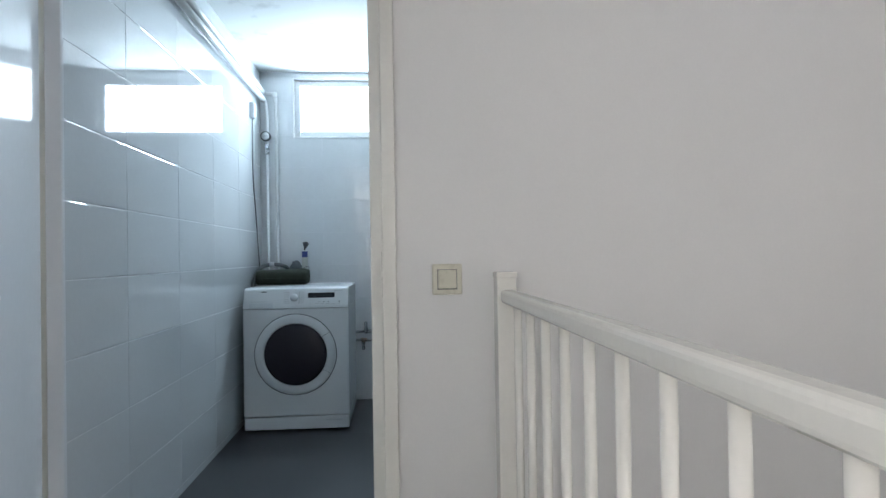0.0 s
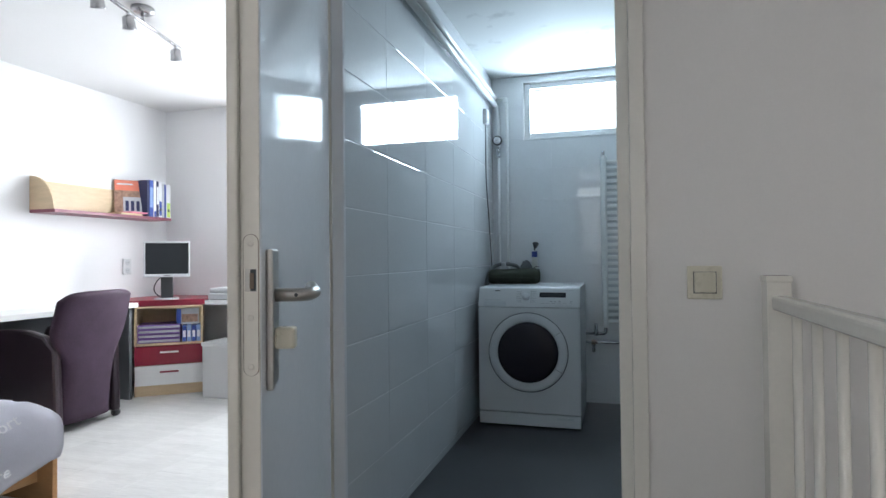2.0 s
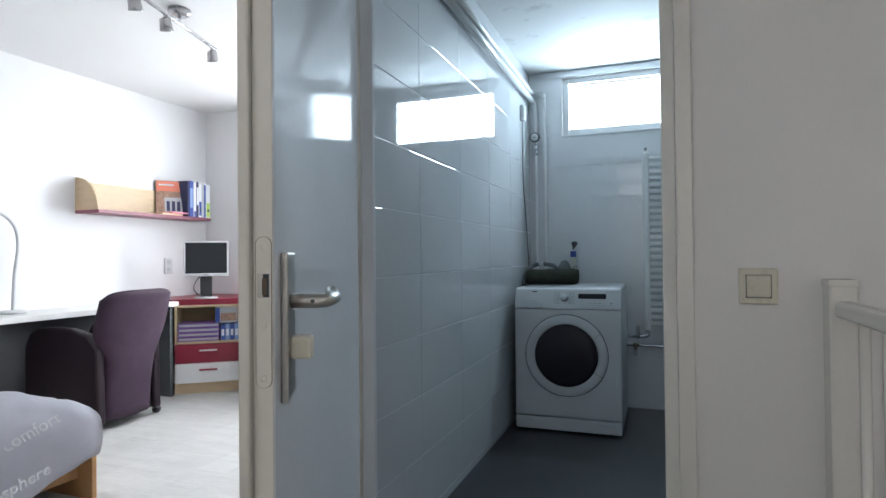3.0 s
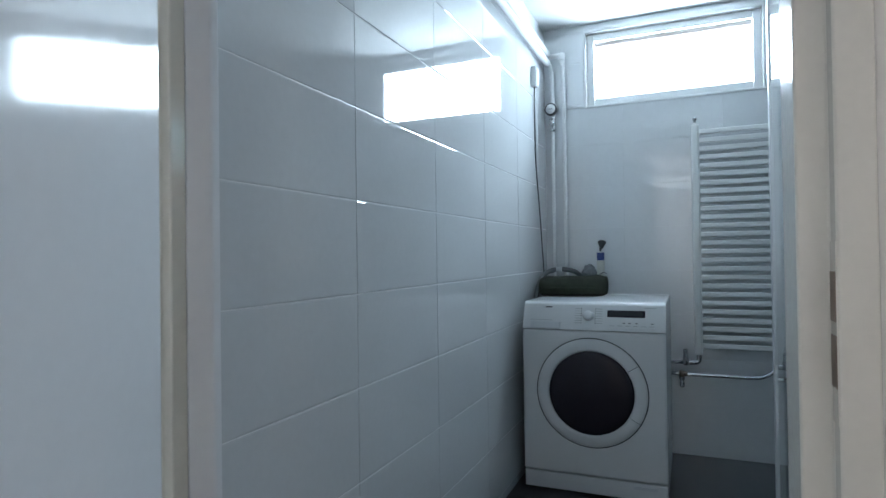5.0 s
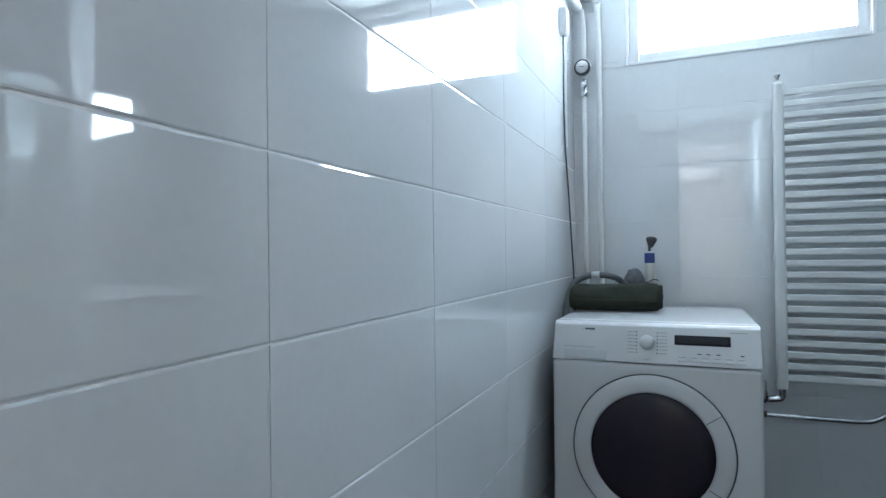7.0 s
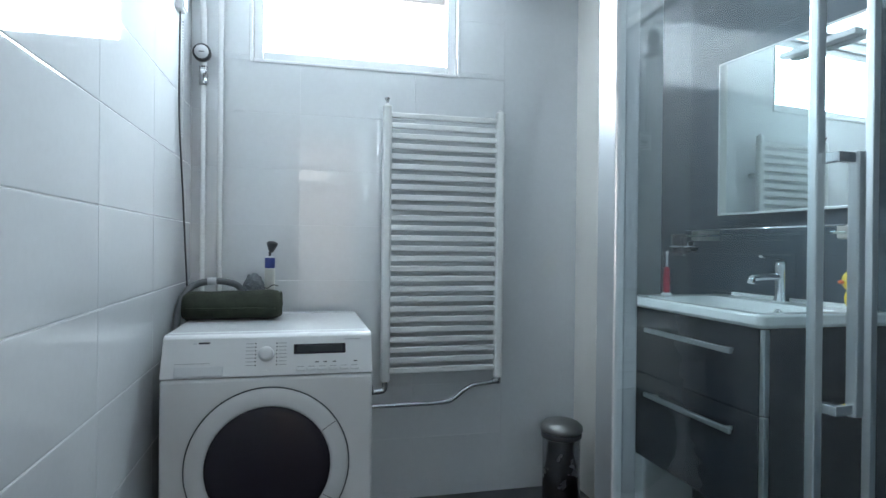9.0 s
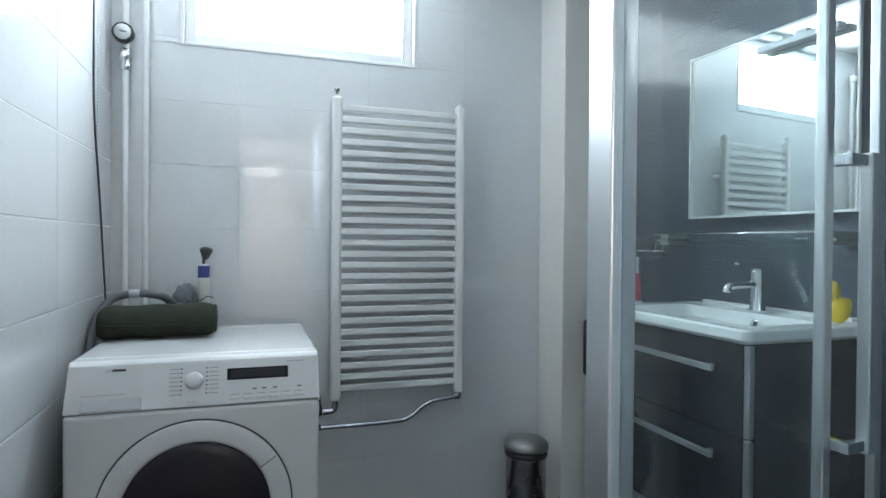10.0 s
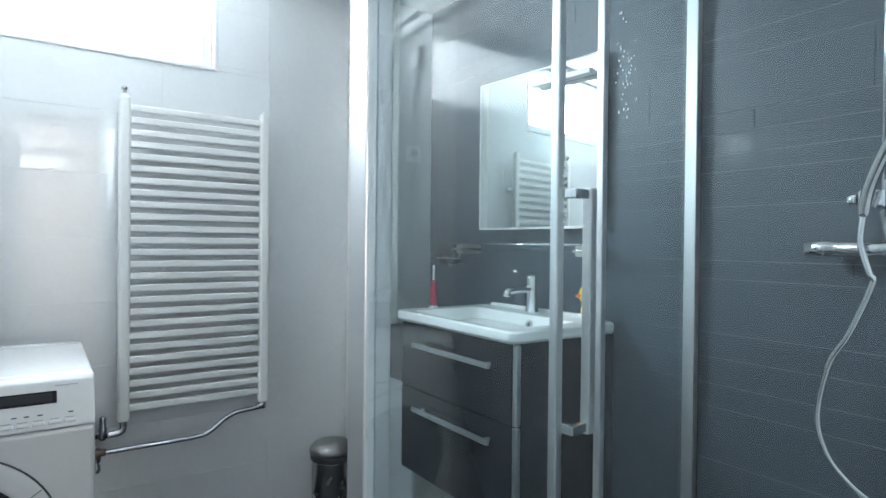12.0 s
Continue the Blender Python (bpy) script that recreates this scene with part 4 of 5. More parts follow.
def washbasin():
    t = thing("washbasin", 1.87, 2.36, 0.899, "white ceramic washbasin top with a sloping bowl", "washbasin")
    X0, X1, Y0, Y1, zt, zb = 1.642, RW - 0.001, 2.024, 2.700, 0.937, 0.899
    bm = bmesh.new()

    def loop(x0, x1, y0, y1, z, r, n=6):
        out = []
        for cx, cy, a0 in ((x1 - r, y1 - r, 0), (x0 + r, y1 - r, 90), (x0 + r, y0 + r, 180), (x1 - r, y0 + r, 270)):
            for k in range(n + 1):
                a = radians(a0 + 90 * k / n)
                out.append(bm.verts.new((cx + r * math.cos(a), cy + r * math.sin(a), z)))
        return out
    rings = [loop(X0 + 0.010, X1, Y0 + 0.010, Y1 - 0.010, zb, 0.02), loop(X0, X1, Y0, Y1, zb + 0.010, 0.03),
             loop(X0, X1, Y0, Y1, zt - 0.006, 0.03), loop(X0 + 0.006, X1 - 0.006, Y0 + 0.006, Y1 - 0.006, zt, 0.028),
             loop(X0 + 0.035, X1 - 0.120, Y0 + 0.065, Y1 - 0.065, zt - 0.001, 0.03), loop(X0 + 0.045, X1 - 0.128, Y0 + 0.08, Y1 - 0.08, zt - 0.010, 0.03),
             loop(X0 + 0.13, X1 - 0.155, Y0 + 0.19, Y1 - 0.19, zt - 0.085, 0.04), loop(X0 + 0.19, X1 - 0.19, Y0 + 0.25, Y1 - 0.25, zt - 0.092, 0.03)]
    for a, b in zip(rings, rings[1:]):
        n = len(a)
        for k in range(n):
            f = bm.faces.new((a[k], a[(k + 1) % n], b[(k + 1) % n], b[k]))
            f.smooth = a not in rings[:5]
    bm.faces.new(rings[-1])
    bm.faces.new(rings[0][::-1])
    part("bowl", bm, CERAMIC, t)
    part("back_ledge", box(X1 - 0.030, X1, Y0 + 0.05, Y1 - 0.05, zt - 0.002, zt + 0.012, bevel=0.004), CERAMIC, t)
    part("overflow", lathe([(0.017, 0), (0.017, 0.004), (0.011, 0.005), (0.010, 0.001)], 20, Matrix.Translation((1.960, 2.300, 0.903)) @ pose(0, 0, 0, 0, -75, 0)), CHROME, t, "chrome overflow ring")
    part("overflow_hole", lathe([(0.0095, 0), (0.0095, 0.0035)], 16, Matrix.Translation((1.960, 2.300, 0.903)) @ pose(0, 0, 0, 0, -75, 0)), SEAM, t)


washbasin()


def faucet():
    t = thing("basin_mixer", 2.035, 2.365, 0.937, "chrome single-lever basin mixer tap", "tap")
    part("body", lathe([(0.027, 0), (0.027, 0.005), (0.023, 0.012), (0.021, 0.10), (0.022, 0.125), (0.020, 0.138), (0.008, 0.142)], 24, Matrix.Translation((2.035, 2.365, 0.936))), CHROME, t)
    part("spout", tube([(2.030, 2.365, 1.022), (1.975, 2.367, 1.024), (1.928, 2.370, 1.020), (1.918, 2.371, 1.014), (1.914, 2.371, 1.000)], 0.0125, 12, smooth=3), CHROME, t)
    part("lever", box(1.945, 2.045, 2.357, 2.375, 1.079, 1.088, bevel=0.004, m=Matrix.Translation((2.035, 2.365, 1.078)) @ pose(0, 0, 0, 0, 6, 0) @ Matrix.Translation((-2.035, -2.365, -1.078))), CHROME, t)


faucet()


def mirror():
    t = thing("mirror", 2.085, 2.388, 1.54, "rectangular wall mirror with a slim bright edge", "mirror")
    # the far edge stands a little off the wall
    m = Matrix.Translation((2.083, 2.066, 0)) @ pose(0, 0, 0, 0, 0, 4.6) @ Matrix.Translation((-2.083, -2.066, 0))

    def p(name, a, material, bevel=0.0):
        part(name, box(*a, bevel=bevel, m=m), material, t)
    p("backing", (2.078, 2.092, 2.070, 2.668, 1.252, 1.835), DARKPL)
    p("mirror_glass", (2.071, 2.0782, 2.071, 2.667, 1.254, 1.833), MIRROR, 0.001)
    for a in ((2.064, 2.071), (2.667, 2.674)):
        p("edge", (2.068, 2.080, a[0], a[1], 1.247, 1.840), ENAMEL, 0.001)
    for a in ((1.247, 1.254), (1.833, 1.840)):
        p("edge", (2.068, 2.080, 2.071, 2.667, a[0], a[1]), ENAMEL, 0.001)
    p("light_bar", (2.030, 2.064, 2.10, 2.365, 1.764, 1.784), GREYPL, 0.003)
    p("light_arm", (2.040, 2.072, 2.20, 2.24, 1.782, 1.800), GREYPL, 0.002)
    for y in (2.60, 2.12):
        part("wall_mount", box(2.088 if y < 2.3 else 2.04, RW, y - 0.02, y + 0.02, 1.70, 1.76), DARKPL, t)


mirror()


def glass_shelf():
    t = thing("glass_shelf", 2.03, 2.44, 1.165, "green-edged glass shelf on metal brackets", "shelf")
    s = part("shelf_board", box(1.965, 2.085, 2.06, 2.80, 1.164, 1.172, bevel=0.0015), SHELFGL, t)
    s.visible_shadow = False
    for y in (2.10, 2.775):
        part("bracket", box(1.995, RW, y - 0.022, y + 0.022, 1.150, 1.192, bevel=0.005), NICKEL, t)
    part("front_rail", tube([(1.968, 2.07, 1.190), (1.968, 2.79, 1.190)], 0.003, 8), CHROME, t)


glass_shelf()


def tumbler_holder():
    t = thing("tumbler_holder", 2.05, 2.93, 1.13, "chrome wall holder with a frosted tumbler", "holder")
    part("wall_plate", box(RW - 0.012, RW, 2.90, 2.95, 1.10, 1.15, bevel=0.004), CHROME, t)
    part("ring", tube([(2.045 + 0.036 * math.cos(a), 2.945 + 0.036 * math.sin(a), 1.125) for a in (2 * math.pi * j / 24 for j in range(25))], 0.004, 8), CHROME, t)
    part("ring", tube([(2.045 + 0.032 * math.cos(a), 2.858 + 0.032 * math.sin(a), 1.125) for a in (2 * math.pi * j / 24 for j in range(25))], 0.004, 8), CHROME, t)
    part("arm", tube([(2.08, 2.90, 1.125), (2.097, 2.90, 1.125)], 0.006, 8), CHROME, t)
    part("tumbler", lathe([(0.026, 0), (0.029, 0.004), (0.034, 0.095), (0.031, 0.095), (0.026, 0.008)], 24, Matrix.Translation((2.045, 2.945, 1.085))), CLEAR, t, "frosted glass tumbler")
    part("soap_cup", lathe([(0.020, 0), (0.024, 0.004), (0.030, 0.03), (0.027, 0.03), (0.02, 0.006)], 24, Matrix.Translation((2.045, 2.858, 1.100))), CLEAR, t)


tumbler_holder()


def toothbrush():
    t = thing("electric_toothbrush", 1.775, 2.645, 0.937, "red electric toothbrush standing on the washbasin", "toothbrush")
    m = Matrix.Translation((1.790, 2.660, 0.936)) @ Matrix.Scale(0.88, 4)
    part("charger", lathe([(0.020, 0), (0.022, 0.004), (0.020, 0.012), (0.010, 0.014)], 18, m), PLASTIC, t)
    part("handle", lathe([(0.013, 0.012), (0.0145, 0.03), (0.0135, 0.09), (0.012, 0.118), (0.007, 0.126)], 18, m), BRUSHRED, t)
    part("brush_head", lathe([(0.0055, 0.125), (0.0045, 0.15), (0.004, 0.175), (0.006, 0.178), (0.006, 0.190), (0.003, 0.192)], 12, m), PLASTIC, t)


toothbrush()


def rubber_duck():
    t = thing("bath_toy", 2.02, 2.10, 0.937, "yellow rubber bath duck on the washbasin edge", "toy")
    m = Matrix.Translation((2.020, 2.078, 0.936)) @ Matrix.Diagonal((0.68, 0.68, 1.02, 1))
    b = bmesh.new()
    bmesh.ops.create_uvsphere(b, u_segments=24, v_segments=14, radius=1)
    for v in b.verts:
        x, y, z = v.co
        tail = max(0, x) ** 3
        v.co = Vector((x * 0.046 + 0.004, y * 0.034, z * 0.036 + 0.036 + tail * 0.020))
    bmesh.ops.transform(b, matrix=m @ pose(0, 0, 0, 0, 0, -25), verts=b.verts)
    part("body", b, YELLOW, t, smooth=True)
    b = bmesh.new()
    bmesh.ops.create_uvsphere(b, u_segments=20, v_segments=12, radius=0.028)
    bmesh.ops.transform(b, matrix=m @ pose(-0.022, 0.010, 0.088), verts=b.verts)
    part("head", b, YELLOW, t, smooth=True)
    b = bmesh.new()
    bmesh.ops.create_uvsphere(b, u_segments=12, v_segments=8, radius=1)
    for v in b.verts:
        v.co = Vector((v.co.x * 0.016, v.co.y * 0.013, v.co.z * 0.006))
    bmesh.ops.transform(b, matrix=m @ pose(-0.050, 0.022, 0.084, 0, 0, -25), verts=b.verts)
    part("beak", b, ORANGE, t, smooth=True)


rubber_duck()


def wall_socket(name, axis, c, label):
    t = thing(name, *c, label, "socket")
    x, y, z = c
    if axis == "y":
        part("plate", box(x - 0.041, x + 0.041, y - 0.011, y, z - 0.041, z + 0.041, bevel=0.004), PLASTIC, t)
        m = Matrix.Translation((x, y - 0.0115, z)) @ pose(0, 0, 0, 90, 0, 0)
    else:
        part("plate", box(x, x + 0.011, y - 0.041, y + 0.041, z - 0.062, z + 0.062, bevel=0.004), PLASTIC, t)
        m = Matrix.Translation((x + 0.0115, y, z)) @ pose(0, 0, 0, 0, 90, 0)
    for k in ((0,) if axis == "y" else (-0.03, 0.03)):
        mm = m @ Matrix.Translation((k if axis == "x" else 0, 0, 0))
        part("well", lathe([(0.022, -0.001), (0.022, 0.0006), (0.020, 0.0008)], 20, mm), GREYPL, t)
        for q in (-0.0095, 0.0095):
            part("pin_hole", lathe([(0.003, 0.0005), (0.003, 0.0012)], 8, mm @ Matrix.Translation((0, q, 0) if axis == "x" else (q, 0, 0))), SEAM, t)


wall_socket("wall_socket", "y", (2.0, WY - 0.004, 1.62), "white wall socket beside the dark tiles")


def shower_set():
    t = thing("shower_set", 2.05, 1.30, 1.19, "chrome thermostatic shower mixer with rail and hand shower", "shower set")
    x = 2.040
    ax = pose(0, 0, 0, -90, 0, 0)
    part("mixer_body", lathe([(0.012, 0), (0.021, 0.003), (0.021, 0.055), (0.017, 0.060), (0.019, 0.066), (0.019, 0.21), (0.017, 0.216), (0.021, 0.222), (0.021, 0.275), (0.012, 0.279)], 24, Matrix.Translation((x, 1.148, 1.187)) @ ax), CHROME, t, "chrome bar mixer")
    for y in (1.213, 1.360):
        part("wall_rose", lathe([(0.030, 0), (0.030, 0.006), (0.014, 0.016), (0.012, 0.065)], 24, Matrix.Translation((RW - 0.002, y, 1.187)) @ pose(0, 0, 0, 0, -90, 0)), CHROME, t)
    part("slide_rail", tube([(2.052, 1.272, 1.20), (2.052, 1.272, 2.16)], 0.010, 14), CHROME, t)
    for z in (2.12,):
        part("rail_mount", tube([(2.052, 1.285, z), (RW, 1.285, z)], 0.012, 12), CHROME, t)
    part("slider", box(2.022, 2.070, 1.262, 1.318, 1.275, 1.318, bevel=0.008), CHROME, t)
    part("slider_knob", lathe([(0.014, 0), (0.014, 0.018), (0.008, 0.020)], 16, Matrix.Translation((2.035, 1.318, 1.297)) @ ax), CHROME, t)
    part("hand_shower", tube([(2.015, 1.300, 1.26), (2.000, 1.285, 1.32), (1.975, 1.245, 1.40), (1.945, 1.195, 1.47)], 0.013, 14, smooth=5), CHROME, t)
    part("shower_head", lathe([(0.012, 0), (0.040, 0.012), (0.048, 0.020), (0.046, 0.026), (0.004, 0.027)], 28, Matrix.Translation((1.950, 1.17, 1.485)) @ pose(0, 0, 0, 0, -120, 0)), CHROME, t)
    part("hose", tube([(2.016, 1.301, 1.262), (2.012, 1.304, 1.20), (2.008, 1.285, 1.135), (2.015, 1.282, 1.11), (2.02, 1.325, 1.00), (2.025, 1.368, 0.92), (2.03, 1.392, 0.80), (2.03, 1.375, 0.72), (2.03, 1.335, 0.668), (2.03, 1.27, 0.632), (2.03, 1.19, 0.66), (2.035, 1.16, 0.80), (2.04, 1.22, 1.05), (2.04, 1.225, 1.168)], 0.0072, 10, smooth=8), CHROME, t, "chrome shower hose")


shower_set()

# ---------------------------------------------------------------- the bedroom
def wall_shelf():
    t = thing("wall_shelf", BX, 2.5, 1.38, "beech and burgundy wall shelf with a rounded end", "shelf")
    y0, y1, z = 1.950, 2.985, 1.375
    part("shelf_board", box(BX, BX + 0.22, y0, y1, z - 0.022, z, bevel=0.002), SHELFRED, t, "burgundy shelf board")
    part("back_board", box(BX, BX + 0.018, y0 + 0.018, y1, z, z + 0.20), BEECH, t)
    out = [(BX, z), (BX + 0.21, z)] + [(BX + 0.21 * math.cos(a), z + 0.225 * math.sin(a)) for a in (radians(q) for q in range(6, 91, 6))] + [(BX, z + 0.225)]
    part("side_panel", prism([(p[0], p[1]) for p in out], y0, y0 + 0.018, "y"), BEECH, t, "quarter-round beech end panel")


wall_shelf()


def book(name, y, w, h, d, material, label, category, lean=0, band=None, ring=False):
    t = thing(name, BX + 0.10, y, 1.376, label, category, "books on the wall shelf")
    m = Matrix.Translation((BX + 0.02, y, 1.3765)) @ pose(0, 0, 0, lean, 0, 0)
    part("cover", box(0.0, d, 0, w, 0, h, bevel=0.0015, m=m), material, t)
    part("pages", box(0.004, d - 0.006, 0.004, w - 0.004, h - 0.001, h + 0.0015, m=m), BOOKWHITE, t)
    if band:
        part("spine_label", box(d - 0.001, d + 0.0012, w * 0.12, w * 0.88, h * band[0], h * band[1], m=m), band[2], t)
    if ring:
        part("finger_ring", lathe([(0.012, 0), (0.012, 0.002), (0.008, 0.0022)], 14, m @ Matrix.Translation((d, w / 2, h * 0.22)) @ pose(0, 0, 0, 0, 90, 0)), SEAM, t)


book("ring_binder", 2.745, 0.020, 0.285, 0.185, BOOKNAVY, "narrow navy ring binder on the shelf", "binder")
book("ring_binder", 2.768, 0.040, 0.288, 0.185, BOOKBLUE, "blue ring binder with a pale label", "binder", band=(0.25, 0.80, PALEBLUE))
book("ring_binder", 2.812, 0.026, 0.290, 0.185, BOOKWHITE, "white ring binder on the shelf", "binder", band=(0.0, 0.16, BOOKBLUE))
book("ring_binder", 2.840, 0.024, 0.286, 0.185, BOOKNAVY, "dark ring binder with a white label", "binder", band=(0.35, 0.85, BOOKWHITE))
book("ring_binder", 2.866, 0.032, 0.284, 0.185, BOOKWHITE, "white and blue ring binder", "binder", band=(0.05, 0.45, BOOKBLUE), ring=True)
book("ring_binder", 2.900, 0.024, 0.276, 0.185, BOOKGREY, "plain grey ring binder on the shelf", "binder")
book("ring_binder", 2.926, 0.018, 0.270, 0.185, BOOKBLUE, "slim blue folder between two binders", "binder")
book("ring_binder", 2.946, 0.046, 0.272, 0.185, BOOKWHITE, "white ring binder with a lime label", "binder", band=(0.02, 0.45, LIME), ring=True)


def brochure():
    t = thing("brochure", BX + 0.12, 2.68, 1.376, "brown picture brochure leaning against the binders", "book")
    m = Matrix.Translation((BX + 0.05, 2.585, 1.3765)) @ pose(0, 0, 0, 0, 0, 55) @ pose(0, 0, 0, -8, 0, 0)
    part("cover", box(0, 0.205, 0, 0.010, 0, 0.285, bevel=0.001, m=m), BROCHURE, t)
    part("title_band", box(0.004, 0.201, -0.0012, 0.001, 0.20, 0.281, m=m), CORAL, t, "coral title band")
    part("title_bar", box(0.02, 0.13, -0.002, -0.0008, 0.245, 0.258, m=m), BOOKWHITE, t)
    part("picture", box(0.06, 0.19, -0.002, -0.0008, 0.03, 0.15, m=m), BOOKGREY, t)
    for k in range(3):
        part("picture", box(0.075 + k * 0.038, 0.098 + k * 0.038, -0.0028, -0.0016, 0.04, 0.12, m=m), BOOKNAVY, t)
    t2 = thing("notebook", BX + 0.12, 2.62, 1.376, "pink and beige notebooks lying on the shelf", "book")
    part("beige_book", box(BX + 0.05, BX + 0.20, 2.50, 2.70, 1.3762, 1.392, bevel=0.002), BEECH, t2)
    part("pink_book", box(BX + 0.10, BX + 0.215, 2.58, 2.74, 1.3925, 1.404, bevel=0.004), PINK, t2)


brochure()


def desk():
    t = thing("desk", -2.68, 1.9, FZ, "white-topped desk along the bedroom wall", "desk")
    part("desktop", box(BX, -2.49, 0.55, 2.475, 0.690, 0.724, bevel=0.003), DESKW, t)
    part("modesty_panel", box(BX + 0.003, BX + 0.012, 0.626, 2.418, 0.20, 0.690), DESKD, t, "dark grey back panel")
    for y in (0.60, 2.42):
        part("side_panel", box(BX + 0.01, -2.52, y, y + 0.025, FZ, 0.690, bevel=0.002), DESKD, t)
    t2 = thing("side_desk", -1.9, 2.9, FZ, "white-topped desk under the window", "desk")
    part("desktop", box(-2.165, -1.15, 2.78, WY, 0.690, 0.724, bevel=0.003), DESKW, t2)
    part("side_panel", box(-1.18, -1.155, 2.80, WY - 0.01, FZ, 0.690), BEECH, t2)
    part("back_panel", box(-2.16, -1.18, WY - 0.04, WY - 0.02, 0.20, 0.690), BEECH, t2)
    t3 = thing("document_box", -2.0, 2.9, 0.724, "pale grey rounded case on the side desk", "case")
    part("base", box(-2.155, -1.60, 2.80, 3.08, 0.724, 0.775, bevel=0.012, seg=3), GREYPL, t3)
    part("lid", box(-2.150, -1.605, 2.81, 3.07, 0.776, 0.815, bevel=0.016, seg=3), GREYPL, t3)
    t4 = thing("storage_box", -1.9, 2.6, FZ, "white storage box on the floor under the desk", "box")
    part("body", box(-2.06, -1.70, 2.62, 2.98, FZ, 0.40, bevel=0.006), PLASTIC, t4)
    part("lid", box(-2.065, -1.695, 2.615, 2.985, 0.40, 0.43, bevel=0.004), PLASTIC, t4)


desk()


def corner_cabinet():
    a, b = Vector((-2.545, 2.488)), Vector((-2.175, 2.772))
    t = thing("corner_cabinet", -2.5, 2.8, FZ, "beech corner cabinet with red and white drawers", "cabinet")
    e = (b - a).normalized()
    W = (b - a).length
    ang = math.degrees(math.atan2(e.y, e.x))
    m = pose(a.x, a.y, 0, 0, 0, ang)      # local y runs into the cabinet

    def p(name, x0, x1, y0, y1, z0, z1, material, label="", bevel=0.0015, parent=t):
        return part(name, box(x0, x1, y0, y1, z0, z1, bevel=bevel, m=m), material, parent, label)
    p("side_panel", 0, 0.016, 0.0, 0.38, FZ, 0.690, BEECH)
    p("side_panel", W - 0.016, W, 0.0, 0.38, FZ, 0.690, BEECH)
    p("back_panel", 0.016, W - 0.016, 0.37, 0.38, FZ, 0.690, BEECH)
    p("top_panel", 0.016, W - 0.016, 0.0, 0.37, 0.674, 0.690, BEECH)
    p("shelf_board", 0.016, W - 0.016, 0.004, 0.37, 0.400, 0.416, BEECH)
    p("plinth", 0.016, W - 0.016, 0.004, 0.02, FZ, 0.108, BEECH)
    d1 = p("drawer", 0.004, W - 0.004, -0.016, 0.0, 0.258, 0.398, RED, "dark red drawer front")
    d2 = p("drawer", 0.004, W - 0.004, -0.016, 0.0, 0.110, 0.254, DESKW, "white drawer front")
    p("handle", W * 0.37, W * 0.64, -0.028, -0.016, 0.345, 0.357, DESKW, "white bar handle", parent=d1)
    p("handle", W * 0.37, W * 0.64, -0.028, -0.016, 0.200, 0.212, RED, "red bar handle", parent=d2)
    out = [(-2.56, 2.478), (-2.165, 2.778), (-2.165, WY - 0.002), (BX + 0.002, WY - 0.002), (BX + 0.002, 2.478)]
    part("worktop", prism(out, 0.691, 0.735, bevel=0.003), RED, t, "dark red corner worktop")
    # what stands in the open compartment
    for k in range(4):
        f = thing("folder", -2.4, 2.7, 0.417, "purple folder lying in a stack in the cabinet", "folder", "folders in the cabinet")
        z = 0.4165 + k * 0.034
        part("cover", box(0.020, W * 0.66, 0.012 + 0.004 * (k % 2), 0.25, z, z + 0.032, bevel=0.003, m=m), PURPLE, f)
        part("pages", box(0.028, W * 0.655, 0.010, 0.012, z + 0.008, z + 0.024, m=m), BOOKGREY, f)
    for k in range(4):
        x = W * 0.69 + k * 0.033
        f = thing("booklet", -2.3, 2.8, 0.417, "small blue booklet standing in the cabinet", "book", "booklets in the cabinet")
        part("cover", box(x, x + 0.029, 0.012, 0.16, 0.4165, 0.4165 + 0.118 + 0.006 * (k % 2), bevel=0.002, m=m), PALEBLUE if k % 2 else BOOKBLUE, f)
        part("spine_label", box(x + 0.005, x + 0.024, 0.0105, 0.0125, 0.45, 0.50, m=m), BOOKWHITE, f)
    f = thing("photo_book", -2.25, 2.85, 0.54, "blue and white picture book on the booklets", "book")
    part("cover", box(W * 0.60, W * 0.94, 0.05, 0.06, 0.545, 0.665, m=m), BOOKGREY, f)
    part("picture", box(W * 0.68, W * 0.92, 0.048, 0.051, 0.56, 0.62, m=m), BROCHURE, f)
    part("block", box(W * 0.60, W * 0.67, 0.044, 0.052, 0.552, 0.66, m=m), BOOKBLUE, f)


corner_cabinet()


